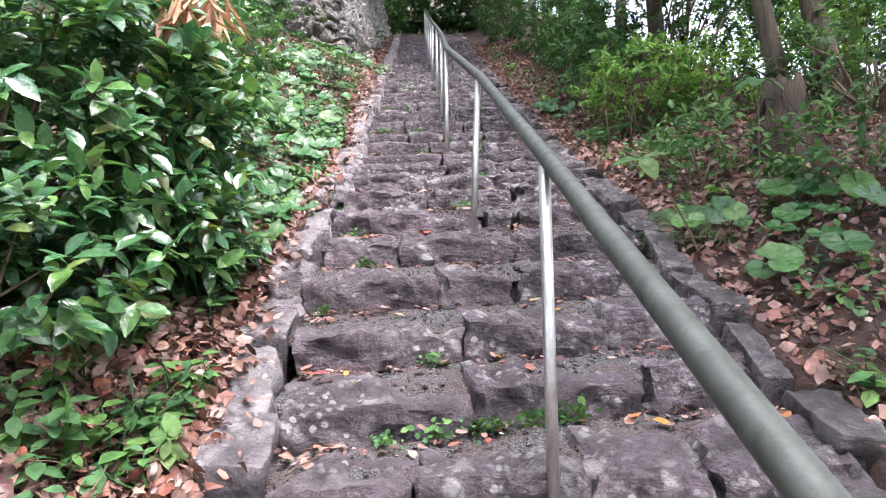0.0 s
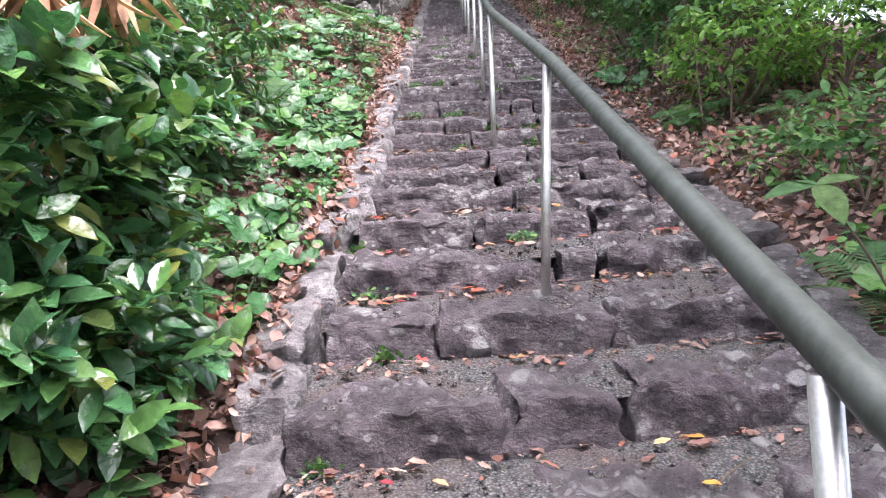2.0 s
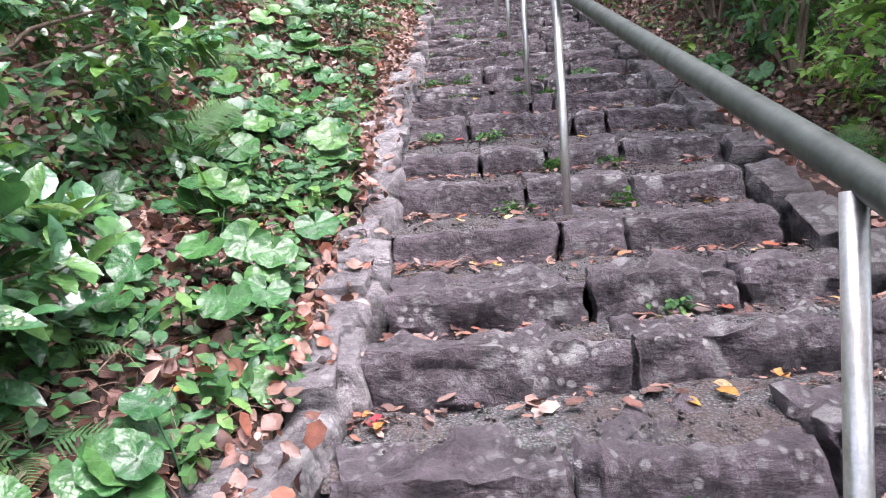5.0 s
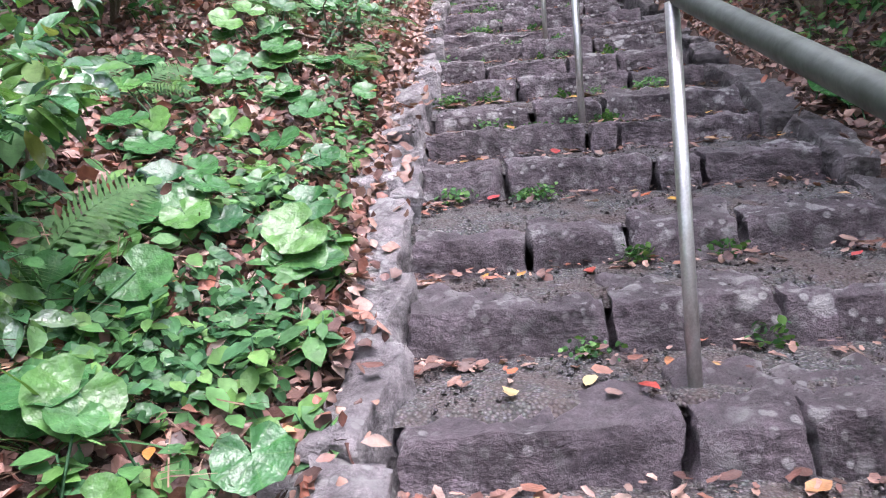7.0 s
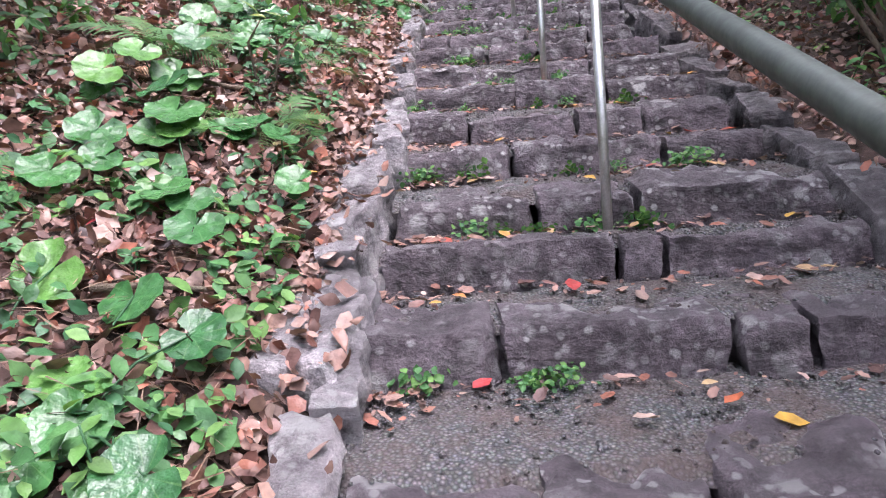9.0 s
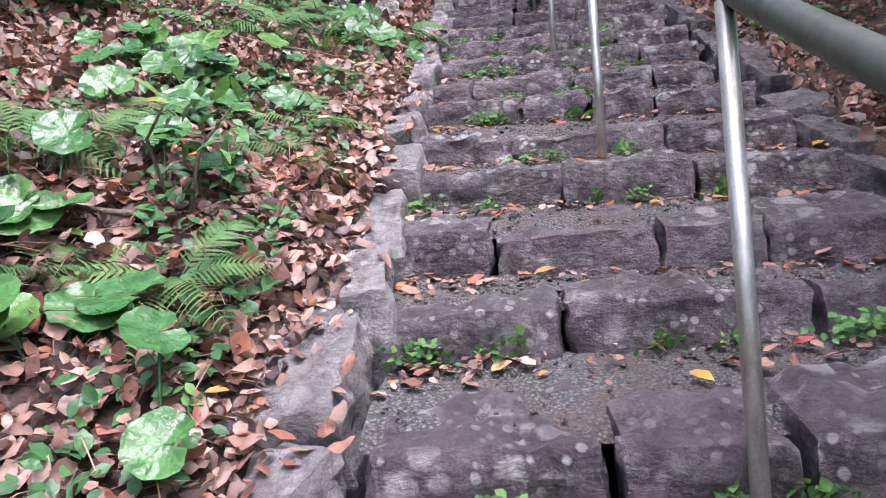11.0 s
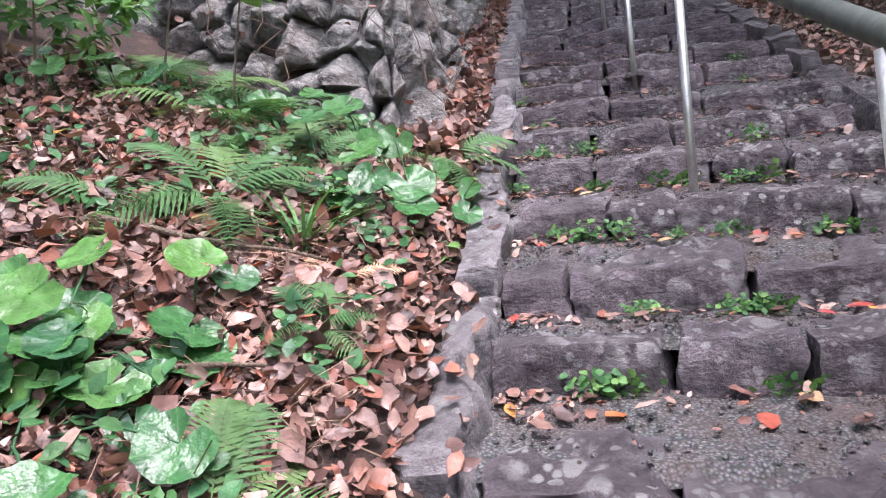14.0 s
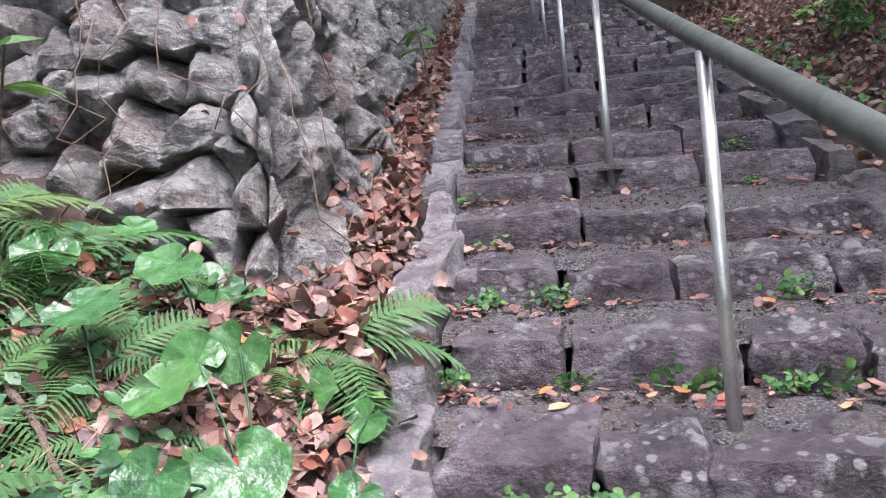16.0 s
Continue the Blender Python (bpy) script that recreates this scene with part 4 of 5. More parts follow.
# ---- ferns ----
def frond(seed, dry=False):
    rng = random.Random(seed)
    bm = bmesh.new()
    n = 20
    spine = []
    for i in range(n + 1):
        s = i / n
        spine.append(Vector((0.04 * math.sin(2.2 * s + seed), s * (1 - 0.12 * s), 0.42 * s - 0.62 * s * s)))
    tube(bm, spine, [0.009 * (1 - 0.8 * i / n) for i in range(n + 1)], 5)
    for i in range(4, n + 1):
        s = i / n
        ln = 0.27 * math.sin(math.pi * min(1, (s - 0.12) * 0.98 + 0.14)) ** 0.75 + 0.015
        way = (spine[i] - spine[i - 1]).normalized()
        for side in (-1, 1):
            out = (Vector((side, 0.42, 0)) + 0.1 * way).normalized()
            droop = rng.uniform(0.1, 0.4)
            prev = None
            m = 6
            for j in range(m + 1):
                u = j / m
                c = spine[i] + out * ln * u + Vector((0, 0, -droop * ln * u * u))
                wd = 0.016 * (1 - u) ** 0.6 * (1.25 if j % 2 else 0.75) + 0.0015
                pair = (bm.verts.new(c + Vector((0, wd, 0.004))), bm.verts.new(c + Vector((0, -wd, 0.004))))
                if prev:
                    bm.faces.new((prev[0], prev[1], pair[1], pair[0]) if side > 0 else (prev[1], prev[0], pair[0], pair[1]))
                prev = pair
    me = bpy.data.meshes.new("frond")
    bm.to_mesh(me)
    bm.free()
    return me


FRONDS = [frond(k) for k in range(4)]


def fern(x, y, count, length, seed, z=None, mat=None, label="green fern with arching feathery fronds"):
    rng = random.Random(seed)
    plant = thing("fern", (x, y, ground_height(x, y) if z is None else z), label, "fern", "ferns on the bank")
    for k in range(count):
        s = length * rng.uniform(0.7, 1.15)
        m = mat or FERN
        ob = place("frond", FRONDS[rng.randrange(4)] if not mat else FRONDS[rng.randrange(4)].copy(), None, plant)
        if mat:
            ob.data.materials.clear()
        if not ob.data.materials:
            ob.data.materials.append(m)
        ob.matrix_local = pose(0, 0, 0.01, 24, 14 if x < 0 else -8, 0) @ pose(0, 0, 0, 0, 0, 360 * k / count + rng.uniform(-25, 25)) @ pose(0, 0, 0, rng.uniform(0, 32), rng.uniform(-15, 15), 0) @ Matrix.Scale(s, 4)


FERN_AT = [(-1.18, 4.22), (-1.30, 4.44), (-1.82, 6.68), (-1.52, 5.61), (-1.17, 9.30), (-1.67, 8.17), (-1.18, 8.80), (-1.75, 7.98), (-1.47, 7.64), (-1.11, 8.50), (-1.69, 8.37), (-2.12, 10.45),
           (-1.49, 10.25), (-1.62, 10.0), (-1.85, 9.53), (-1.08, 10.56), (-1.66, 10.45), (-1.49, 10.18), (-2.33, 10.5), (-1.84, 10.5), (-1.16, 10.42), (-2.04, 10.5), (-1.2, 7.75), (-1.6, 9.7), (-2.3, 9.4)]
for i, (px, py) in enumerate(FERN_AT):
    fern(px, py, 6 + i % 4, 0.22 + 0.05 * (i % 4), 700 + i)
for i, (px, py) in enumerate([(-1.78, 10.5), (-1.95, 10.25), (-1.6, 10.5), (-1.62, 10.2), (-1.36, 10.02), (-1.08, 10.66), (-2.1, 10.5)]):
    fern(px, py, 6, (0.42, 0.4, 0.3, 0.32, 0.27, 0.2, 0.42)[i], 740 + i)
for i, (px, py) in enumerate([(-1.16, 9.5), (-1.1, 8.42), (-1.75, 7.7), (-1.25, 5.3)]):
    fern(px, py, 5, 0.2, 760 + i, None, DRY, "withered brown fern with drooping fronds")
for i, (px, py) in enumerate([(1.42, 5.99), (1.70, 5.96), (1.77, 6.44), (1.5, 5.3), (1.9, 5.6), (2.1, 6.1), (1.25, 3.7)]):
    fern(px, py, 7, 0.34, 780 + i)


# ---- herbs, seedlings, weeds ----
def herb(x, y, seed, height=0.16, leaves=8, size=0.055, mat=None, template=None, name="herb", label="small green leafy herb", z=None):
    rng = np.random.default_rng(seed)
    at = Vector((x, y, ground_height(x, y) if z is None else z))
    plant = thing(name, at, label, "plant", "herbs on the bank")
    stems = max(1, leaves // 6)
    pts, dirs = [], []
    for _ in range(stems):
        lean = Vector((rng.normal(0, 0.3), rng.normal(0, 0.3), 1)).normalized()
        h = height * rng.uniform(0.7, 1.15)
        bm = bmesh.new()
        tip = lean * h
        tube(bm, [Vector((0, 0, -0.02)), tip * 0.5 + Vector((0.01, 0, 0)), tip], [0.004, 0.003, 0.002], 5)
        part("stem", bm, STRAW if name != "herb" else HERB, plant)
        for k in range(leaves // stems):
            s = 0.35 + 0.65 * (k + 1) / max(1, leaves // stems)
            pts.append(tip * s)
            dirs.append(k * 2.4 + rng.uniform(-0.4, 0.4))
    n = len(pts)
    a = np.array(dirs)
    t = rng.normal(-0.15, 0.3, n)
    ca, sa, ct, st = np.cos(a), np.sin(a), np.cos(t), np.sin(t)
    z0 = np.zeros(n)
    turn = np.stack([np.stack([ca, -sa * ct, sa * st], 1), np.stack([sa, ca * ct, -ca * st], 1), np.stack([z0, st, ct], 1)], 1)
    me = swarm("leaves", template or OVAL, np.array([tuple(p) for p in pts]), np.array(Euler((radians(24), 0, 0)).to_matrix()) @ turn, rng.uniform(0.65, 1.2, n) * size)
    place("leaves", me, mat or HERB, plant)


HERBS = [(-0.95, 1.85), (-1.05, 2.05), (-0.82, 2.1), (-1.15, 1.8), (-0.88, 1.55), (-0.78, 4.16), (-0.83, 4.71), (-1.05, 4.62), (-1.01, 5.17), (-0.95, 6.85), (-0.75, 2.33), (-0.89, 1.98), (-0.80, 1.92), (-0.91, 1.70), (-0.84, 2.26), (-1.18, 2.3), (-0.86, 4.5), (-0.85, 5.94), (-0.84, 5.63), (-1.06, 6.18), (-1.14, 5.11),
         (-1.01, 5.38), (-1.19, 5.45), (-0.93, 5.46), (-1.06, 7.55), (-1.20, 8.08), (-1.0, 1.5), (-0.75, 1.4), (-0.95, 9.9), (-0.95, 10.4)]
for i, (px, py) in enumerate(HERBS):
    herb(px, py, 800 + i, 0.1 + 0.03 * (i % 4), 9 + i % 7, 0.05 + 0.008 * (i % 3))
for i, (px, py) in enumerate([(-0.84, 5.62), (-0.8, 5.76), (-0.77, 5.42), (-0.86, 6.12), (-0.8, 4.62), (-0.92, 5.9)]):
    herb(px, py, 860 + i, 0.13, 14, 0.082, None, None, "herb", "bright green herb with broad three-part leaves beside the kerb")
for i in range(70):
    r = random.Random(900 + i)
    py = r.uniform(1.2, 10.4)
    px = left_edge(py) - 0.26 - abs(r.gauss(0, 0.65))
    herb(px, py, 900 + i, r.uniform(0.05, 0.14), r.randrange(5, 14), r.uniform(0.03, 0.06), IVY if r.random() < 0.4 else HERB)
for i in range(80):
    r = random.Random(1000 + i)
    py = r.uniform(1.5, 8.5) if i < 60 else r.uniform(8, 15)
    px = right_edge(py) + 0.26 + abs(r.gauss(0, 0.55))
    herb(px, py, 1000 + i, r.uniform(0.06, 0.22), r.randrange(7, 16), r.uniform(0.045, 0.085), SUNLIT if r.random() < 0.4 else HERB)


for i in range(34):
    r = random.Random(1100 + i)
    py = r.uniform(1.3, 2.75)
    px = left_edge(py) - 0.24 - abs(r.gauss(0, 0.25))
    herb(px, py, 1100 + i, r.uniform(0.07, 0.2), r.randrange(6, 13), r.uniform(0.05, 0.09), FERN if r.random() < 0.3 else HERB)


def weed_mesh(seed):
    rng = np.random.default_rng(seed)
    n = 46
    p = np.stack([rng.normal(0, 0.03, n), rng.normal(-0.008, 0.014, n), rng.uniform(0.004, 0.05, n)], 1)
    return swarm("weed", blade(0.8, 0.1, 0.25, 3), p, np.array(Euler((radians(40), 0, 0)).to_matrix()) @ rotations(n, rng, 0.4), rng.uniform(0.012, 0.024, n))


WEEDS = [weed_mesh(k) for k in range(5)]
WEED_LOW = [(-0.50, 2.84), (-0.18, 2.15), (0.11, 2.19), (-0.02, 2.11), (0.28, 2.47), (0.41, 2.46), (0.16, 2.42), (-0.04, 2.47), (-0.48, 3.69), (0.13, 4.48), (0.29, 4.95), (-0.38, 3.64), (0.04, 6.18), (-0.16, 5.80), (-0.27, 6.46), (-0.58, 4.17),
            (-0.29, 6.52), (-0.21, 6.51), (-0.17, 5.77), (0.31, 6.47), (0.06, 6.24), (-0.03, 7.43), (0.15, 7.41), (-0.66, 7.64), (-0.56, 6.58), (0.30, 5.71)]
WEED_MID = [(-0.10, 8.54), (0.14, 8.07), (0.37, 7.99), (0.44, 7.99), (-0.40, 7.68), (-0.48, 7.67), (-0.43, 7.39), (-0.33, 7.39), (-0.21, 7.39), (0.12, 7.43), (0.33, 8.81), (0.04, 8.82), (-0.33, 9.21), (-0.52, 9.27), (-0.45, 9.70), (-0.04, 7.68), (-0.63, 7.65), (-0.58, 7.64),
            (-0.09, 9.66), (0.05, 8.87), (-0.48, 8.84), (-0.23, 9.22), (-0.72, 8.47), (-0.38, 9.71), (-0.14, 9.74), (-0.07, 9.70), (-0.52, 9.34)]
WEED_HIGH = [(-0.68, 11.69), (-0.20, 10.81), (-0.12, 10.79), (0.23, 10.41), (0.31, 10.41), (-0.10, 10.00), (-0.03, 9.99), (-0.06, 10.42), (-0.22, 10.43), (-0.41, 10.41), (-0.53, 10.44), (-0.80, 10.94), (0.24, 11.23), (-0.71, 11.24), (-0.49, 11.21), (-0.11, 10.85), (-0.47, 10.87),
             (-0.63, 10.51), (-0.03, 10.45), (-0.85, 12.54), (-0.84, 12.09), (0.08, 10.45), (0.19, 10.47), (0.4, 11.9), (0.45, 12.4)]


def tread_at(x, y):
    """The tread that a point stands on, and the foot of the riser behind it."""
    best = STEPS[0]
    after = STEPS[1]
    for row, nxt in zip(STEPS, STEPS[1:]):
        if step_front(row, x) + 0.02 <= y:
            best, after = row, nxt
    return best, after


for i, (px, py) in enumerate(WEED_LOW + WEED_MID + WEED_HIGH):
    row, nxt = tread_at(px, py - 0.16)
    rr = random.Random(1200 + i)
    yy = step_front(nxt, px) - 0.022
    ob = place("weed", WEEDS[i % 5], HERB)
    ob.matrix_world = pose(px, yy, tread_height(row, nxt, px, yy) - 0.004, 0, 0, rr.choice((0, 180)) + rr.uniform(-20, 20)) @ Matrix.Scale(rr.uniform(0.8, 1.4), 4)
    tagged(ob, "tiny green weed growing at the foot of a stone riser", "weed", "weeds in the step joints", "stuff")


def groundcover(name, count, span_y, far, seed, side, mat, size, label):
    rng = np.random.default_rng(seed)
    pts = []
    while len(pts) < count:
        y = rng.uniform(*span_y)
        x = left_edge(y) - 0.22 - abs(rng.normal(0, far)) if side < 0 else right_edge(y) + 0.3 + abs(rng.normal(0, far))
        if y > 10.6 and x < -1.05:
            continue
        if noise.noise(Vector((x * 1.7, y * 1.7, seed))) < -0.02:
            continue
        pts.append((x, y, ground_height(x, y) + rng.uniform(0.03, 0.11)))
    n = len(pts)
    me = swarm(name, OVAL, pts, slope_turn(side) @ rotations(n, rng, 0.4), rng.uniform(*size, n))
    tagged(place(name, me, mat), label, "ground cover", kind="stuff")


groundcover("ivy", 2600, (3.2, 10.6), 0.7, 51, -1, IVY, (0.03, 0.06), "low dark green creeping ivy among dead leaves")
groundcover("ivy", 850, (4.7, 5.8), 0.55, 54, -1, IVY, (0.03, 0.062), "dense low dark green creeping ivy")
groundcover("undergrowth", 2000, (3.2, 7.2), 0.8, 52, -1, HERB, (0.03, 0.075), "mixed low green undergrowth on the bank")
groundcover("undergrowth", 1800, (1.4, 14.0), 0.9, 53, 1, HERB, (0.025, 0.06), "sparse low green undergrowth on the leafy bank")


def grass_tuft(x, y, seed, n=26, length=0.2):
    rng = np.random.default_rng(seed)
    tpl = blade(0.05, 0.5, 0.4, 5)
    a, t = rng.uniform(0, 6.28, n), rng.uniform(0.5, 1.35, n)
    ca, sa, ct, st = np.cos(a), np.sin(a), np.cos(t), np.sin(t)
    z0 = np.zeros(n)
    turn = np.stack([np.stack([ca, -sa * ct, sa * st], 1), np.stack([sa, ca * ct, -ca * st], 1), np.stack([z0, st, ct], 1)], 1)
    me = swarm("grass_tuft", tpl, rng.normal(0, 0.015, (n, 3)) * np.array([1, 1, 0.2]), turn, rng.uniform(0.6, 1.3, n) * length)
    ob = place("grass_tuft", me, HERB)
    ob.location = (x, y, ground_height(x, y))
    tagged(ob, "tuft of narrow arching green grass", "grass", "grass tufts")


for i, (px, py) in enumerate([(-0.86, 2.1), (-0.95, 1.95), (-1.1, 2.2), (-0.8, 1.6), (1.3, 2.05), (1.42, 2.3), (-1.05, 2.45), (-1.2, 5.2), (-1.4, 5.5), (1.28, 1.75), (-1.3, 9.6)]):
    grass_tuft(px, py, 1300 + i)

# ---- shrubs ----
def leafy_twigs(rng, tips, ways, per, size, spread=0.14):
    """Leaves set alternately along short twigs."""
    tips, ways = np.repeat(np.array(tips), per, 0), np.repeat(np.array(ways), per, 0)
    n = len(tips)
    k = np.tile(np.arange(per), n // per)
    ways = ways / np.linalg.norm(ways, axis=1, keepdims=True)
    side = np.cross(ways, (0, 0, 1.0))
    side = side / (np.linalg.norm(side, axis=1, keepdims=True) + 1e-6)
    upv = np.cross(side, ways)
    pos = tips + ways * (spread * (k / per - 0.5))[:, None] + rng.normal(0, 0.006, (n, 3))
    a = (k * 2.4 + rng.uniform(-0.5, 0.5, n))[:, None]
    out = ways * rng.uniform(0.35, 0.9, (n, 1)) + np.cos(a) * side + np.sin(a) * upv * 0.6 + np.array((0, 0, -0.15))
    out = out / np.linalg.norm(out, axis=1, keepdims=True)
    nrm = np.array((0.1, -0.55, 1.0)) + 0.45 * ways + rng.normal(0, 0.3, (n, 3))
    x = np.cross(out, nrm)
    x = x / np.linalg.norm(x, axis=1, keepdims=True)
    return pos, np.stack([x, out, np.cross(x, out)], 2), rng.uniform(0.7, 1.25, n) * size


def shrub(name, at, centre, radii, tips, per, size, mat, seed, label, limbs=14, template=None, hollow=0.55, girth=0.014):
    rng = np.random.default_rng(seed)
    base = np.array((at[0], at[1], ground_height(at[0], at[1])))
    plant = thing(name, base, label, "shrub", "shrubs beside the steps")
    c = np.array(centre) - base
    pts, ways = [], []
    while len(pts) < tips:
        d = rng.normal(0, 1, 3)
        d = d / np.linalg.norm(d)
        lump = 1 + 0.28 * noise.noise(Vector(d * 2.3 + seed))
        r = rng.uniform(hollow, 1.0) ** 0.6 * lump
        p = c + d * np.array(radii) * r
        w = base + p
        if w[2] < ground_height(w[0], w[1]) + 0.05:
            continue
        pts.append(p)
        ways.append(d + np.array((0, 0, 0.35)) + rng.normal(0, 0.35, 3))
    pos, turn, sizes = leafy_twigs(rng, pts, ways, per, size)
    place("foliage", swarm("foliage", template or LEAF, pos, turn, sizes), mat, plant)
    pr = random.Random(seed)
    for k in range(limbs):
        end = Vector(pts[k * len(pts) // limbs])
        start = Vector((pr.uniform(-0.06, 0.06), pr.uniform(-0.06, 0.06), -0.05))
        mid = start.lerp(end, 0.5) + Vector((pr.uniform(-0.1, 0.1), pr.uniform(-0.1, 0.1), pr.uniform(0.0, 0.15)))
        line = [start.lerp(mid, j / 4) for j in range(4)] + [mid.lerp(end, j / 4) for j in range(5)]
        bm = bmesh.new()
        tube(bm, line, [girth * (1 - 0.8 * j / 8) + 0.002 for j in range(9)], 6)
        part("branch", bm, TWIG, plant)
    return plant


shrub("camellia_shrub", (-1.75, 2.7), (-1.47, 2.75, 2.22), (0.64, 0.95, 0.85), 540, 9, 0.098, CAMELLIA, 11, "dense camellia shrub with glossy dark green leaves", 18)
shrub("camellia_shrub", (-1.35, 2.0), (-1.2, 1.95, 1.72), (0.42, 0.35, 0.28), 75, 7, 0.09, CAMELLIA, 19, "low camellia branch with glossy dark green leaves", 6, girth=0.008)
shrub("camellia_shrub", (-1.5, 3.3), (-1.32, 3.25, 2.25), (0.38, 0.5, 0.34), 120, 8, 0.095, CAMELLIA, 111, "low camellia branch with glossy dark green leaves", 8, girth=0.008)
shrub("camellia_shrub", (-1.2, 2.75), (-1.04, 2.85, 1.9), (0.26, 0.5, 0.26), 75, 7, 0.098, CAMELLIA, 112, "low camellia branch with glossy dark green leaves", 5, girth=0.007)
shrub("camellia_shrub", (-1.6, 4.2), (-1.42, 4.15, 2.86), (0.3, 0.4, 0.28), 75, 7, 0.1, CAMELLIA, 113, "low camellia branch with glossy dark green leaves", 6, girth=0.008)
shrub("camellia_shrub", (-2.2, 3.9), (-1.9, 3.9, 3.1), (0.75, 0.8, 0.75), 300, 9, 0.078, CAMELLIA, 12, "dense camellia shrub with glossy dark green leaves")
shrub("camellia_shrub", (-2.2, 5.1), (-2.05, 5.1, 3.75), (0.78, 1.0, 0.8), 330, 9, 0.08, CAMELLIA, 13, "dense camellia shrub with glossy dark green leaves")
shrub("camellia_shrub", (-2.9, 6.6), (-2.75, 6.6, 4.8), (0.8, 1.1, 0.9), 300, 9, 0.08, CAMELLIA, 14, "dark evergreen shrub under the trees")
shrub("camellia_shrub", (-2.6, 1.6), (-2.5, 1.4, 2.3), (0.95, 1.1, 1.1), 260, 8, 0.085, CAMELLIA, 15, "dense camellia shrub with glossy dark green leaves")
shrub("evergreen_bush", (-3.1, 8.6), (-3.0, 8.7, 6.2), (0.9, 1.2, 0.9), 280, 9, 0.08, CANOPY, 16, "leafy green bush on the slope")
shrub("evergreen_bush", (-2.3, 7.4), (-2.3, 7.5, 4.95), (0.4, 0.7, 0.35), 120, 8, 0.06, CANOPY, 17, "low leafy bush on the slope", 8)
shrub("camellia_seedling", (-1.28, 8.02), (-1.22, 7.98, 4.82), (0.16, 0.16, 0.09), 7, 5, 0.085, CAMELLIA, 18, "camellia seedling with a few long glossy leaves", 3, LONG_LEAF, girth=0.005)
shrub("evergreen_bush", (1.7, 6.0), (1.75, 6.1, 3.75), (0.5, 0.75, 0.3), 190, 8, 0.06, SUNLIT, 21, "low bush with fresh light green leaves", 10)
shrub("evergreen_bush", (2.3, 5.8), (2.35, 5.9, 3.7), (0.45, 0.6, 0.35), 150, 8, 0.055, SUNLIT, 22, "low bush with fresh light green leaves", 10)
shrub("evergreen_bush", (1.45, 6.9), (1.5, 7.0, 4.55), (0.42, 0.5, 0.5), 130, 8, 0.075, HERB, 23, "bush with broad green leaves", 8)
shrub("evergreen_bush", (2.6, 8.2), (2.6, 8.3, 5.7), (0.95, 1.1, 1.1), 330, 9, 0.085, CANOPY, 24, "dark green bush under the trees")
shrub("evergreen_bush", (1.9, 10.2), (1.95, 10.3, 6.3), (0.55, 0.9, 0.65), 240, 9, 0.075, CANOPY, 25, "dark green bush under the trees")
shrub("evergreen_bush", (1.9, 13.0), (2.0, 13.0, 7.9), (0.75, 1.2, 0.8), 280, 9, 0.085, CANOPY, 26, "dark green bush under the trees")
shrub("evergreen_bush", (3.6, 6.5), (3.6, 6.6, 4.3), (0.8, 1.0, 0.9), 260, 9, 0.08, CANOPY, 27, "leafy green bush in the light")
shrub("evergreen_bush", (1.7, 16.0), (1.8, 16.0, 9.6), (0.9, 1.3, 1.0), 260, 8, 0.1, CANOPY, 28, "dark green bush under the trees")
shrub("evergreen_bush", (-1.9, 19.4), (-1.8, 19.5, 11.6), (0.9, 1.4, 1.2), 220, 8, 0.12, CANOPY, 29, "dark green bush under the trees")
shrub("evergreen_bush", (0.2, 22.2), (-0.5, 22.0, 12.6), (3.0, 0.9, 1.6), 1500, 8, 0.15, CANOPY, 30, "wide dark thicket at the head of the steps", hollow=0.2)


shrub("evergreen_bush", (3.1, 5.0), (3.1, 5.2, 3.5), (0.6, 0.6, 0.55), 160, 8, 0.07, CANOPY, 31, "leafy green bush in the light")
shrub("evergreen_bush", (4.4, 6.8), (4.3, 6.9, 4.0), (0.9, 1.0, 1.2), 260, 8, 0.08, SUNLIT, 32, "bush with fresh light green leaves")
shrub("evergreen_bush", (3.4, 9.6), (3.4, 9.6, 6.2), (0.9, 1.2, 1.3), 300, 8, 0.09, CANOPY, 33, "dark green bush under the trees")
shrub("evergreen_bush", (1.5, 8.4), (1.6, 8.4, 5.2), (0.35, 0.6, 0.35), 110, 8, 0.07, CANOPY, 34, "low dark green bush", 8)


shrub("evergreen_bush", (-3.4, 23.8), (-3.2, 23.6, 13.4), (1.6, 0.9, 1.4), 200, 8, 0.16, CANOPY, 35, "dark thicket under the trees")
shrub("evergreen_bush", (1.9, 19.2), (1.9, 19.2, 11.2), (0.9, 1.3, 1.1), 240, 8, 0.12, CANOPY, 36, "dark green bush under the trees")


shrub("evergreen_bush", (1.6, 4.3), (1.6, 4.4, 2.72), (0.3, 0.45, 0.2), 60, 7, 0.06, HERB, 37, "low leafy bush on the bank", 6, girth=0.006)
shrub("evergreen_bush", (2.0, 3.6), (2.05, 3.7, 2.45), (0.4, 0.4, 0.22), 60, 7, 0.065, HERB, 38, "low leafy bush on the bank", 6, girth=0.006)


shrub("evergreen_bush", (-2.7, 10.1), (-2.65, 10.1, 6.55), (0.5, 0.4, 0.28), 80, 7, 0.075, HERB, 39, "low leafy bush beside the wall", 6, girth=0.006)
shrub("evergreen_bush", (-2.5, 9.2), (-2.5, 9.2, 5.85), (0.35, 0.4, 0.18), 60, 7, 0.06, CANOPY, 40, "low leafy bush on the slope", 6, girth=0.006)


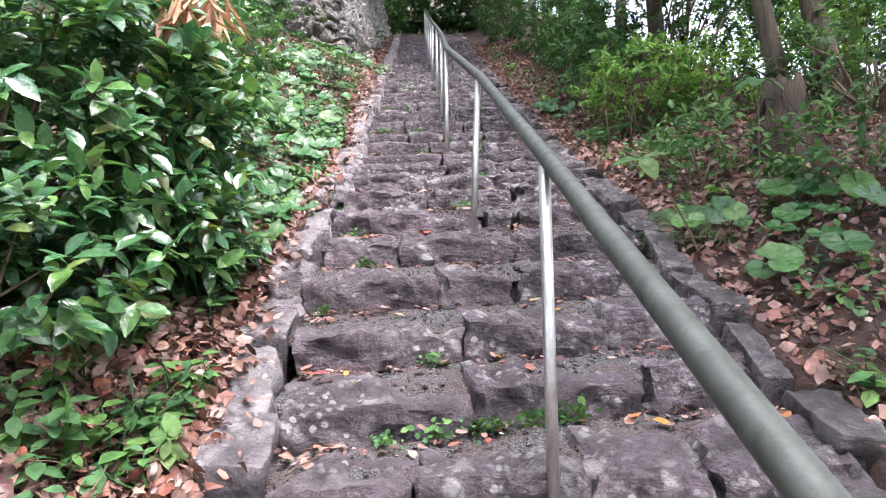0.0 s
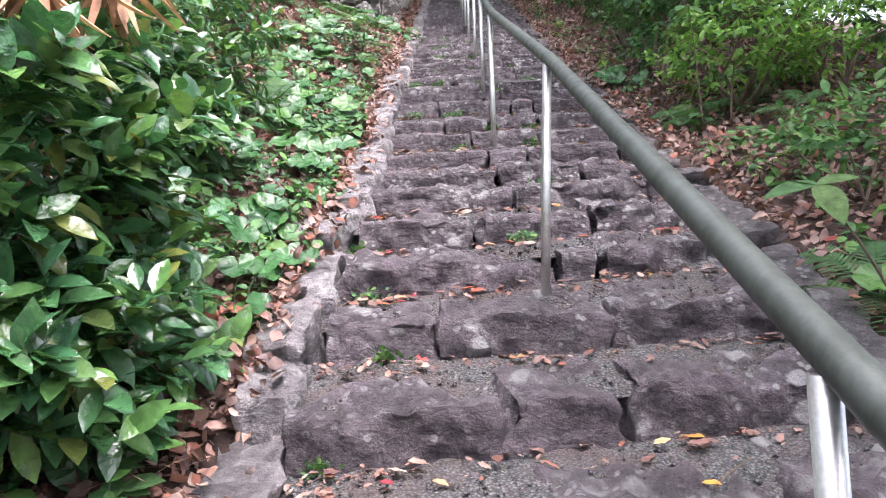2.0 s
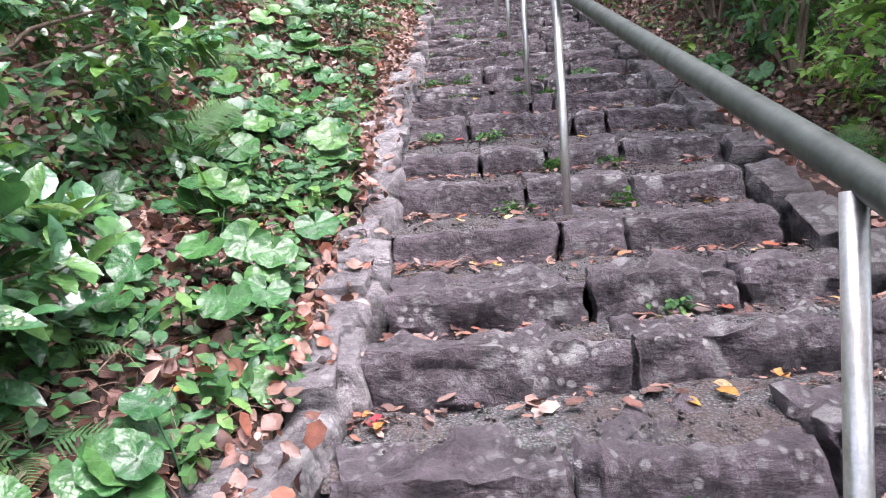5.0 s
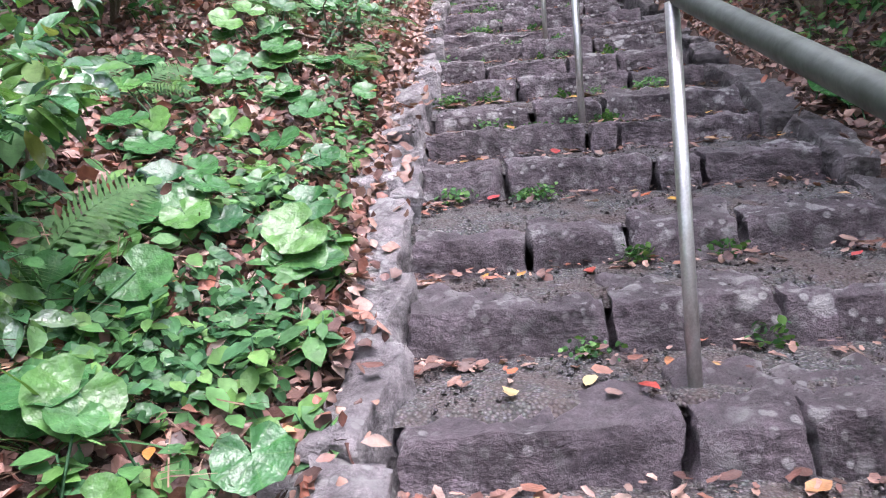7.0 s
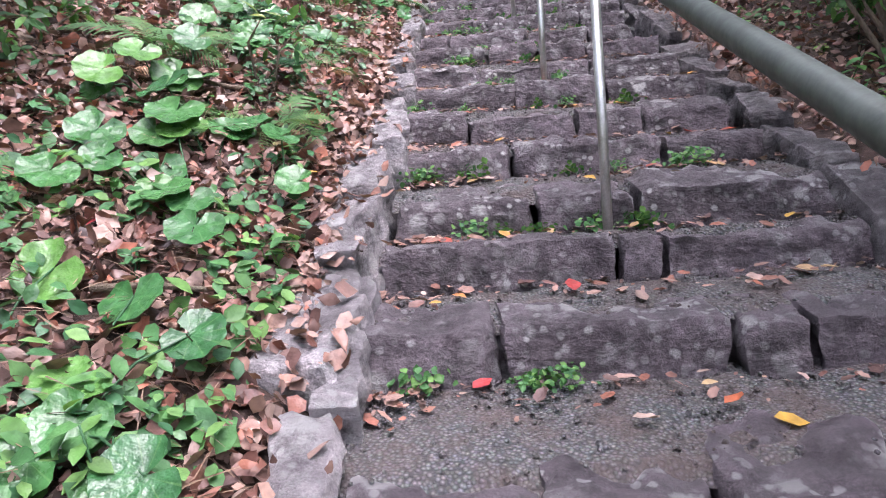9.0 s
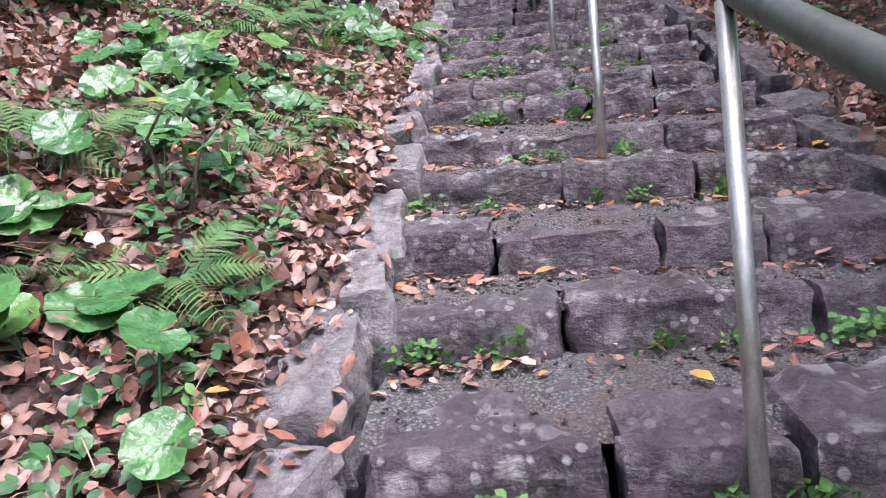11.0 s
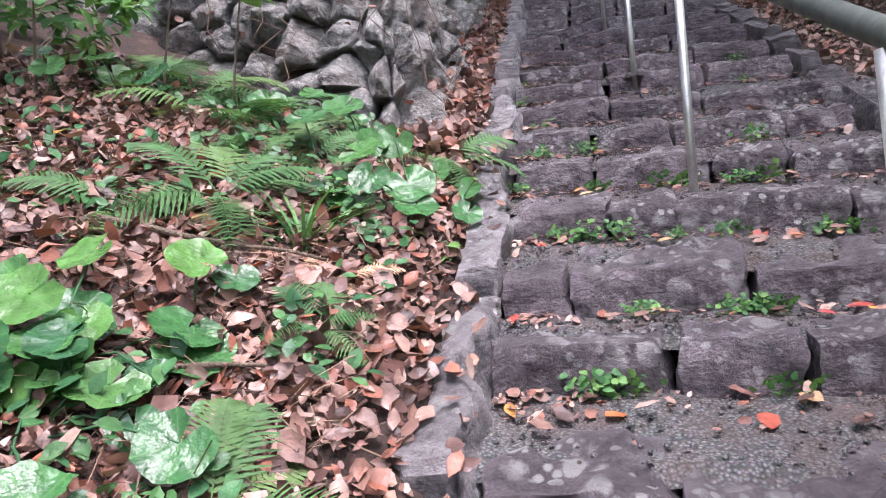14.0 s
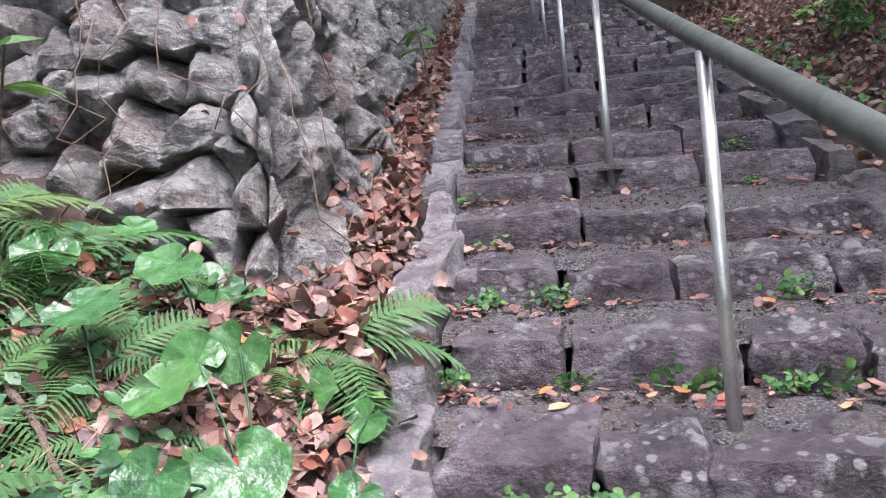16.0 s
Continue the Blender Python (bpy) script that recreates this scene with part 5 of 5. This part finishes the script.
def dry_fronds(x, y, z, seed, n=32, length=0.2):
    rng = np.random.default_rng(seed)
    a, t = rng.uniform(0, 6.28, n), rng.normal(-1.15, 0.25, n)
    ca, sa, ct, st = np.cos(a), np.sin(a), np.cos(t), np.sin(t)
    z0 = np.zeros(n)
    turn = np.stack([np.stack([ca, -sa * ct, sa * st], 1), np.stack([sa, ca * ct, -ca * st], 1), np.stack([z0, st, ct], 1)], 1)
    me = swarm("withered_spray", blade(0.13, -0.25, 0.7, 5), rng.normal(0, 0.03, (n, 3)), turn, rng.uniform(0.55, 1.15, n) * length)
    ob = place("withered_spray", me, DRY)
    ob.location = (x, y, z)
    tagged(ob, "bunch of withered brown leaves hanging in the shrub", "dead leaves", "withered leaf sprays", "stuff")


for i, (px, py, pz) in enumerate([(-0.93, 2.76, 2.84), (-0.96, 2.5, 2.70), (-1.2, 3.2, 2.42), (-1.25, 3.3, 2.4), (-1.25, 2.95, 2.4)]):
    dry_fronds(px, py, pz, 1500 + i)


def sapling(x, y, height, leaves, size, seed, mat, lean=(0.1, 0.0), label="slender sapling with a few large green leaves"):
    rng = np.random.default_rng(seed)
    at = Vector((x, y, ground_height(x, y)))
    plant = thing("sapling", at, label, "sapling", "saplings")
    bm = bmesh.new()
    line = [Vector((lean[0] * height * (k / 6) ** 1.5, lean[1] * height * (k / 6) ** 1.5, -0.03 + (height + 0.03) * k / 6)) for k in range(7)]
    tube(bm, line, [0.007 * (1 - 0.6 * k / 6) for k in range(7)], 6)
    part("stem", bm, TWIG, plant)
    for k in range(leaves):
        s = 1 - 0.35 * (k // 4) * 0.5
        p = line[-1] * s
        a, t = k * 2 * math.pi / min(5, leaves) + rng.uniform(-0.4, 0.4), rng.normal(-0.15, 0.2)
        me = LEAF_MESH[int(rng.integers(0, 3))]
        ob = place("leaf", me, HERB if mat is None else mat, plant)
        ob.matrix_local = Matrix.Translation(p) @ Euler((radians(22), 0, 0)).to_matrix().to_4x4() @ Euler((t, rng.normal(0, 0.2), a)).to_matrix().to_4x4() @ Matrix.Scale(size * rng.uniform(0.75, 1.2), 4)


def big_leaf(curl, width):
    verts, faces = blade(width, curl, 0.25, 8)
    me = bpy.data.meshes.new("leaf")
    me.from_pydata(verts, [], faces)
    return me


LEAF_MESH = [big_leaf(0.18, 0.5), big_leaf(0.3, 0.56), big_leaf(0.1, 0.46)]
sapling(1.22, 3.4, 0.5, 4, 0.17, 41, FERN, (-0.5, 0.0))
sapling(1.36, 5.7, 0.85, 7, 0.16, 42, FERN, (-0.05, 0.0))
sapling(1.55, 5.75, 0.8, 6, 0.15, 43, FERN, (0.15, 0.0))
sapling(1.75, 3.9, 0.75, 5, 0.14, 44, FERN, (0.1, 0.1))
sapling(2.15, 3.6, 0.9, 6, 0.15, 45, FERN, (0.05, -0.1))
sapling(-2.15, 10.3, 0.5, 7, 0.15, 46, FERN, (0.3, -0.2))
sapling(-2.4, 9.9, 0.55, 9, 0.14, 47, FERN, (0.2, -0.2))
sapling(-1.9, 10.4, 0.55, 6, 0.13, 48, FERN, (0.25, -0.2))
sapling(-1.06, 12.9, 0.55, 8, 0.16, 49, FERN, (-0.1, -0.2))
sapling(-1.62, 5.7, 0.3, 5, 0.13, 50, FERN, (0.2, -0.2))
sapling(-1.72, 5.9, 0.34, 5, 0.14, 51, FERN, (0.2, -0.2))


# ---- trees ----
def tree(x, y, height, girth, seed, crown, leaf=0.14, clumps=60, mat=None, lean=(0.0, 0.0), z=None, label="forest tree with a dark rough trunk and leafy crown"):
    pr = random.Random(seed)
    rng = np.random.default_rng(seed)
    g = ground_height(x, y) if z is None else z
    plant = thing("tree", (x, y, g), label, "tree", "forest trees")
    bm = bmesh.new()
    line = []
    for k in range(9):
        s = k / 8
        line.append(Vector((lean[0] * height * s + 0.12 * math.sin(3 * s + seed), lean[1] * height * s + 0.1 * math.sin(4 * s + seed), -0.3 + (height * 0.92 + 0.3) * s)))
    tube(bm, line, [girth * (1.35 if k == 0 else 1) * (1 - 0.75 * k / 8) for k in range(9)], 14)
    part("trunk", bm, BARK, plant)
    top = line[-1]
    tips, ways = [], []
    for k in range(clumps):
        d = rng.normal(0, 1, 3)
        d = d / np.linalg.norm(d)
        c = np.array(top) + np.array((0, 0, -crown[2] * 0.3)) + d * np.array(crown) * rng.uniform(0.35, 1.05)
        if k % max(1, clumps // 9) == 0:
            bm = bmesh.new()
            a = line[4 + k % 4]
            e = Vector(c)
            m = a.lerp(e, 0.5) + Vector((0, 0, 0.25))
            tube(bm, [a, a.lerp(m, 0.5), m, m.lerp(e, 0.5), e], [girth * 0.35, girth * 0.28, girth * 0.2, girth * 0.12, 0.01], 7)
            part("limb", bm, BARK, plant)
        for _ in range(11):
            p = c + rng.normal(0, 0.28, 3) * np.array((1.2, 1.2, 0.6))
            tips.append(p)
            ways.append(d + rng.normal(0, 0.5, 3) + np.array((0, 0, 0.1)))
    simple = ([(0, 0, 0), (-0.24, 0.45, 0.05), (0, 1, -0.12), (0.24, 0.45, 0.05)], [(0, 3, 2), (0, 2, 1)])
    pos, turn, sizes = leafy_twigs(rng, tips, ways, 7, leaf, 0.35)
    place("crown", swarm("crown", simple, pos, turn, sizes), mat or CANOPY, plant)


tree(2.75, 5.3, 4.6, 0.085, 61, (2.0, 2.0, 0.9), lean=(-0.12, 0.05), leaf=0.12, clumps=90)
tree(3.3, 5.6, 5.2, 0.12, 62, (2.2, 2.2, 1.1), lean=(-0.05, 0.2), leaf=0.13, clumps=100)
# out-of-view tree, added so that its crown shades the right bank
tree(3.0, 1.6, 4.6, 0.14, 80, (2.2, 2.6, 1.0), lean=(-0.08, 0.1), leaf=0.13, clumps=110)
tree(2.8, 8.6, 4.8, 0.12, 81, (1.9, 2.4, 1.0), lean=(-0.05, 0.1), leaf=0.13, clumps=100)
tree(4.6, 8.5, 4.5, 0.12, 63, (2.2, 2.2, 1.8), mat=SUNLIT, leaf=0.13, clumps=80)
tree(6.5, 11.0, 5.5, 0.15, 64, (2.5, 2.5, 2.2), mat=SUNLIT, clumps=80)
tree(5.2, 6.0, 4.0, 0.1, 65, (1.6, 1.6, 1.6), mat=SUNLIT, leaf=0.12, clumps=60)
# next four: crowns leaning in above the view, added to shade the upper flight
tree(2.9, 11.5, 5.2, 0.14, 66, (2.6, 2.4, 1.2), clumps=130, lean=(-0.32, 0.05))
tree(3.2, 15.5, 5.4, 0.16, 67, (2.8, 2.4, 1.4), clumps=130, lean=(-0.3, 0.0))
tree(-2.6, 14.0, 5.6, 0.2, 68, (2.6, 2.8, 1.3), clumps=140, lean=(0.2, 0.0))
tree(-2.8, 18.0, 5.4, 0.2, 79, (2.8, 2.6, 1.5), clumps=130, lean=(0.2, 0.0))
tree(1.9, 20.5, 5.0, 0.2, 69, (2.6, 2.6, 2.0), leaf=0.18, clumps=110)
tree(-2.6, 21.5, 5.5, 0.22, 70, (2.8, 2.6, 2.2), leaf=0.18, clumps=110)
tree(-0.6, 25.5, 5.0, 0.2, 71, (3.2, 2.0, 2.6), leaf=0.2, clumps=120)
tree(-4.6, 12.5, 5.0, 0.2, 72, (2.4, 2.4, 2.2), clumps=90)
tree(-5.2, 8.5, 3.6, 0.16, 73, (1.6, 2.2, 1.6), clumps=90)
tree(-5.2, 4.0, 3.4, 0.16, 74, (1.5, 2.2, 1.5), clumps=80)
tree(5.0, 19.0, 6.0, 0.2, 75, (3.0, 3.0, 2.6), leaf=0.2, clumps=100)
tree(8.5, 15.0, 6.0, 0.2, 76, (3.0, 3.0, 2.6), leaf=0.18, clumps=90, mat=SUNLIT)


# two trees added on the left to shade the bank from overhead
tree(-4.2, 8.6, 4.6, 0.13, 82, (1.9, 1.8, 1.0), leaf=0.13, clumps=80, lean=(0.16, -0.05))
tree(-3.6, 6.4, 4.4, 0.13, 83, (1.7, 2.2, 0.9), leaf=0.13, clumps=80, lean=(0.1, 0.05))
# unseen trees behind and beside the start, added to block low light
for i, (px, py) in enumerate([(-1.4, -7.0), (2.0, -8.0), (-5.5, -6.0), (6.0, -5.5), (7.0, 0.5), (-6.5, 0.0)]):
    tree(px, py, 7.0 + 0.6 * (i % 3), 0.18, 90 + i, (2.6, 2.6, 3.0), leaf=0.22, clumps=110)


def stump(x, y):
    at = Vector((x, y, ground_height(x, y)))
    thing_ob = thing("tree_stump", at, "dark rotten stump wrapped in hanging roots", "stump")
    rng = random.Random(9)
    bm = bmesh.new()
    n = 20
    prev = None
    for k in range(7):
        z = -0.1 + 0.5 * k / 6
        loop = []
        for i in range(n):
            a = 2 * math.pi * i / n
            r = (0.19 - 0.09 * k / 6) * (1 + 0.22 * noise.noise(Vector((math.cos(a) * 2, math.sin(a) * 2, z * 2)))) + (0.05 * rng.random() if k == 6 else 0)
            loop.append(bm.verts.new((r * math.cos(a), r * math.sin(a), z + (0.12 * rng.random() if k == 6 else 0))))
        if prev:
            for i in range(n):
                bm.faces.new((prev[i], prev[(i + 1) % n], loop[(i + 1) % n], loop[i]))
        prev = loop
    bm.faces.new(prev)
    part("trunk", bm, BARK, thing_ob)
    for k in range(22):
        a = rng.uniform(0, 6.28)
        rr = rng.uniform(0.003, 0.01)
        bm = bmesh.new()
        pts = []
        for j in range(6):
            s = j / 5
            r = 0.12 + 0.13 * s + 0.03 * rng.uniform(-1, 1)
            b = a + 0.8 * s * rng.uniform(-1, 1)
            pts.append(Vector((r * math.cos(b), r * math.sin(b), 0.4 - 0.45 * s)))
        tube(bm, pts, [rr * (1 - 0.4 * j / 5) for j in range(6)], 5)
        part("root", bm, BARK, thing_ob)


stump(2.25, 4.55)


def leaning_pole():
    g = ground_height(2.6, 6.6)
    bm = bmesh.new()
    tube(bm, [Vector((0, 0, 0)), Vector((0.2, 0.1, 0.3)), Vector((0.62, 0.3, 1.0))], [0.016, 0.015, 0.012], 8)
    ob = part("leaning_branch", bm, TWIG)
    ob.location = (2.3, 6.6, g + 0.02)
    tagged(ob, "pale bare dead branch leaning in the bushes", "branch")


leaning_pole()

# ---- the many stones of the steps ----
for index in range(len(STEPS)):
    make_step(index)
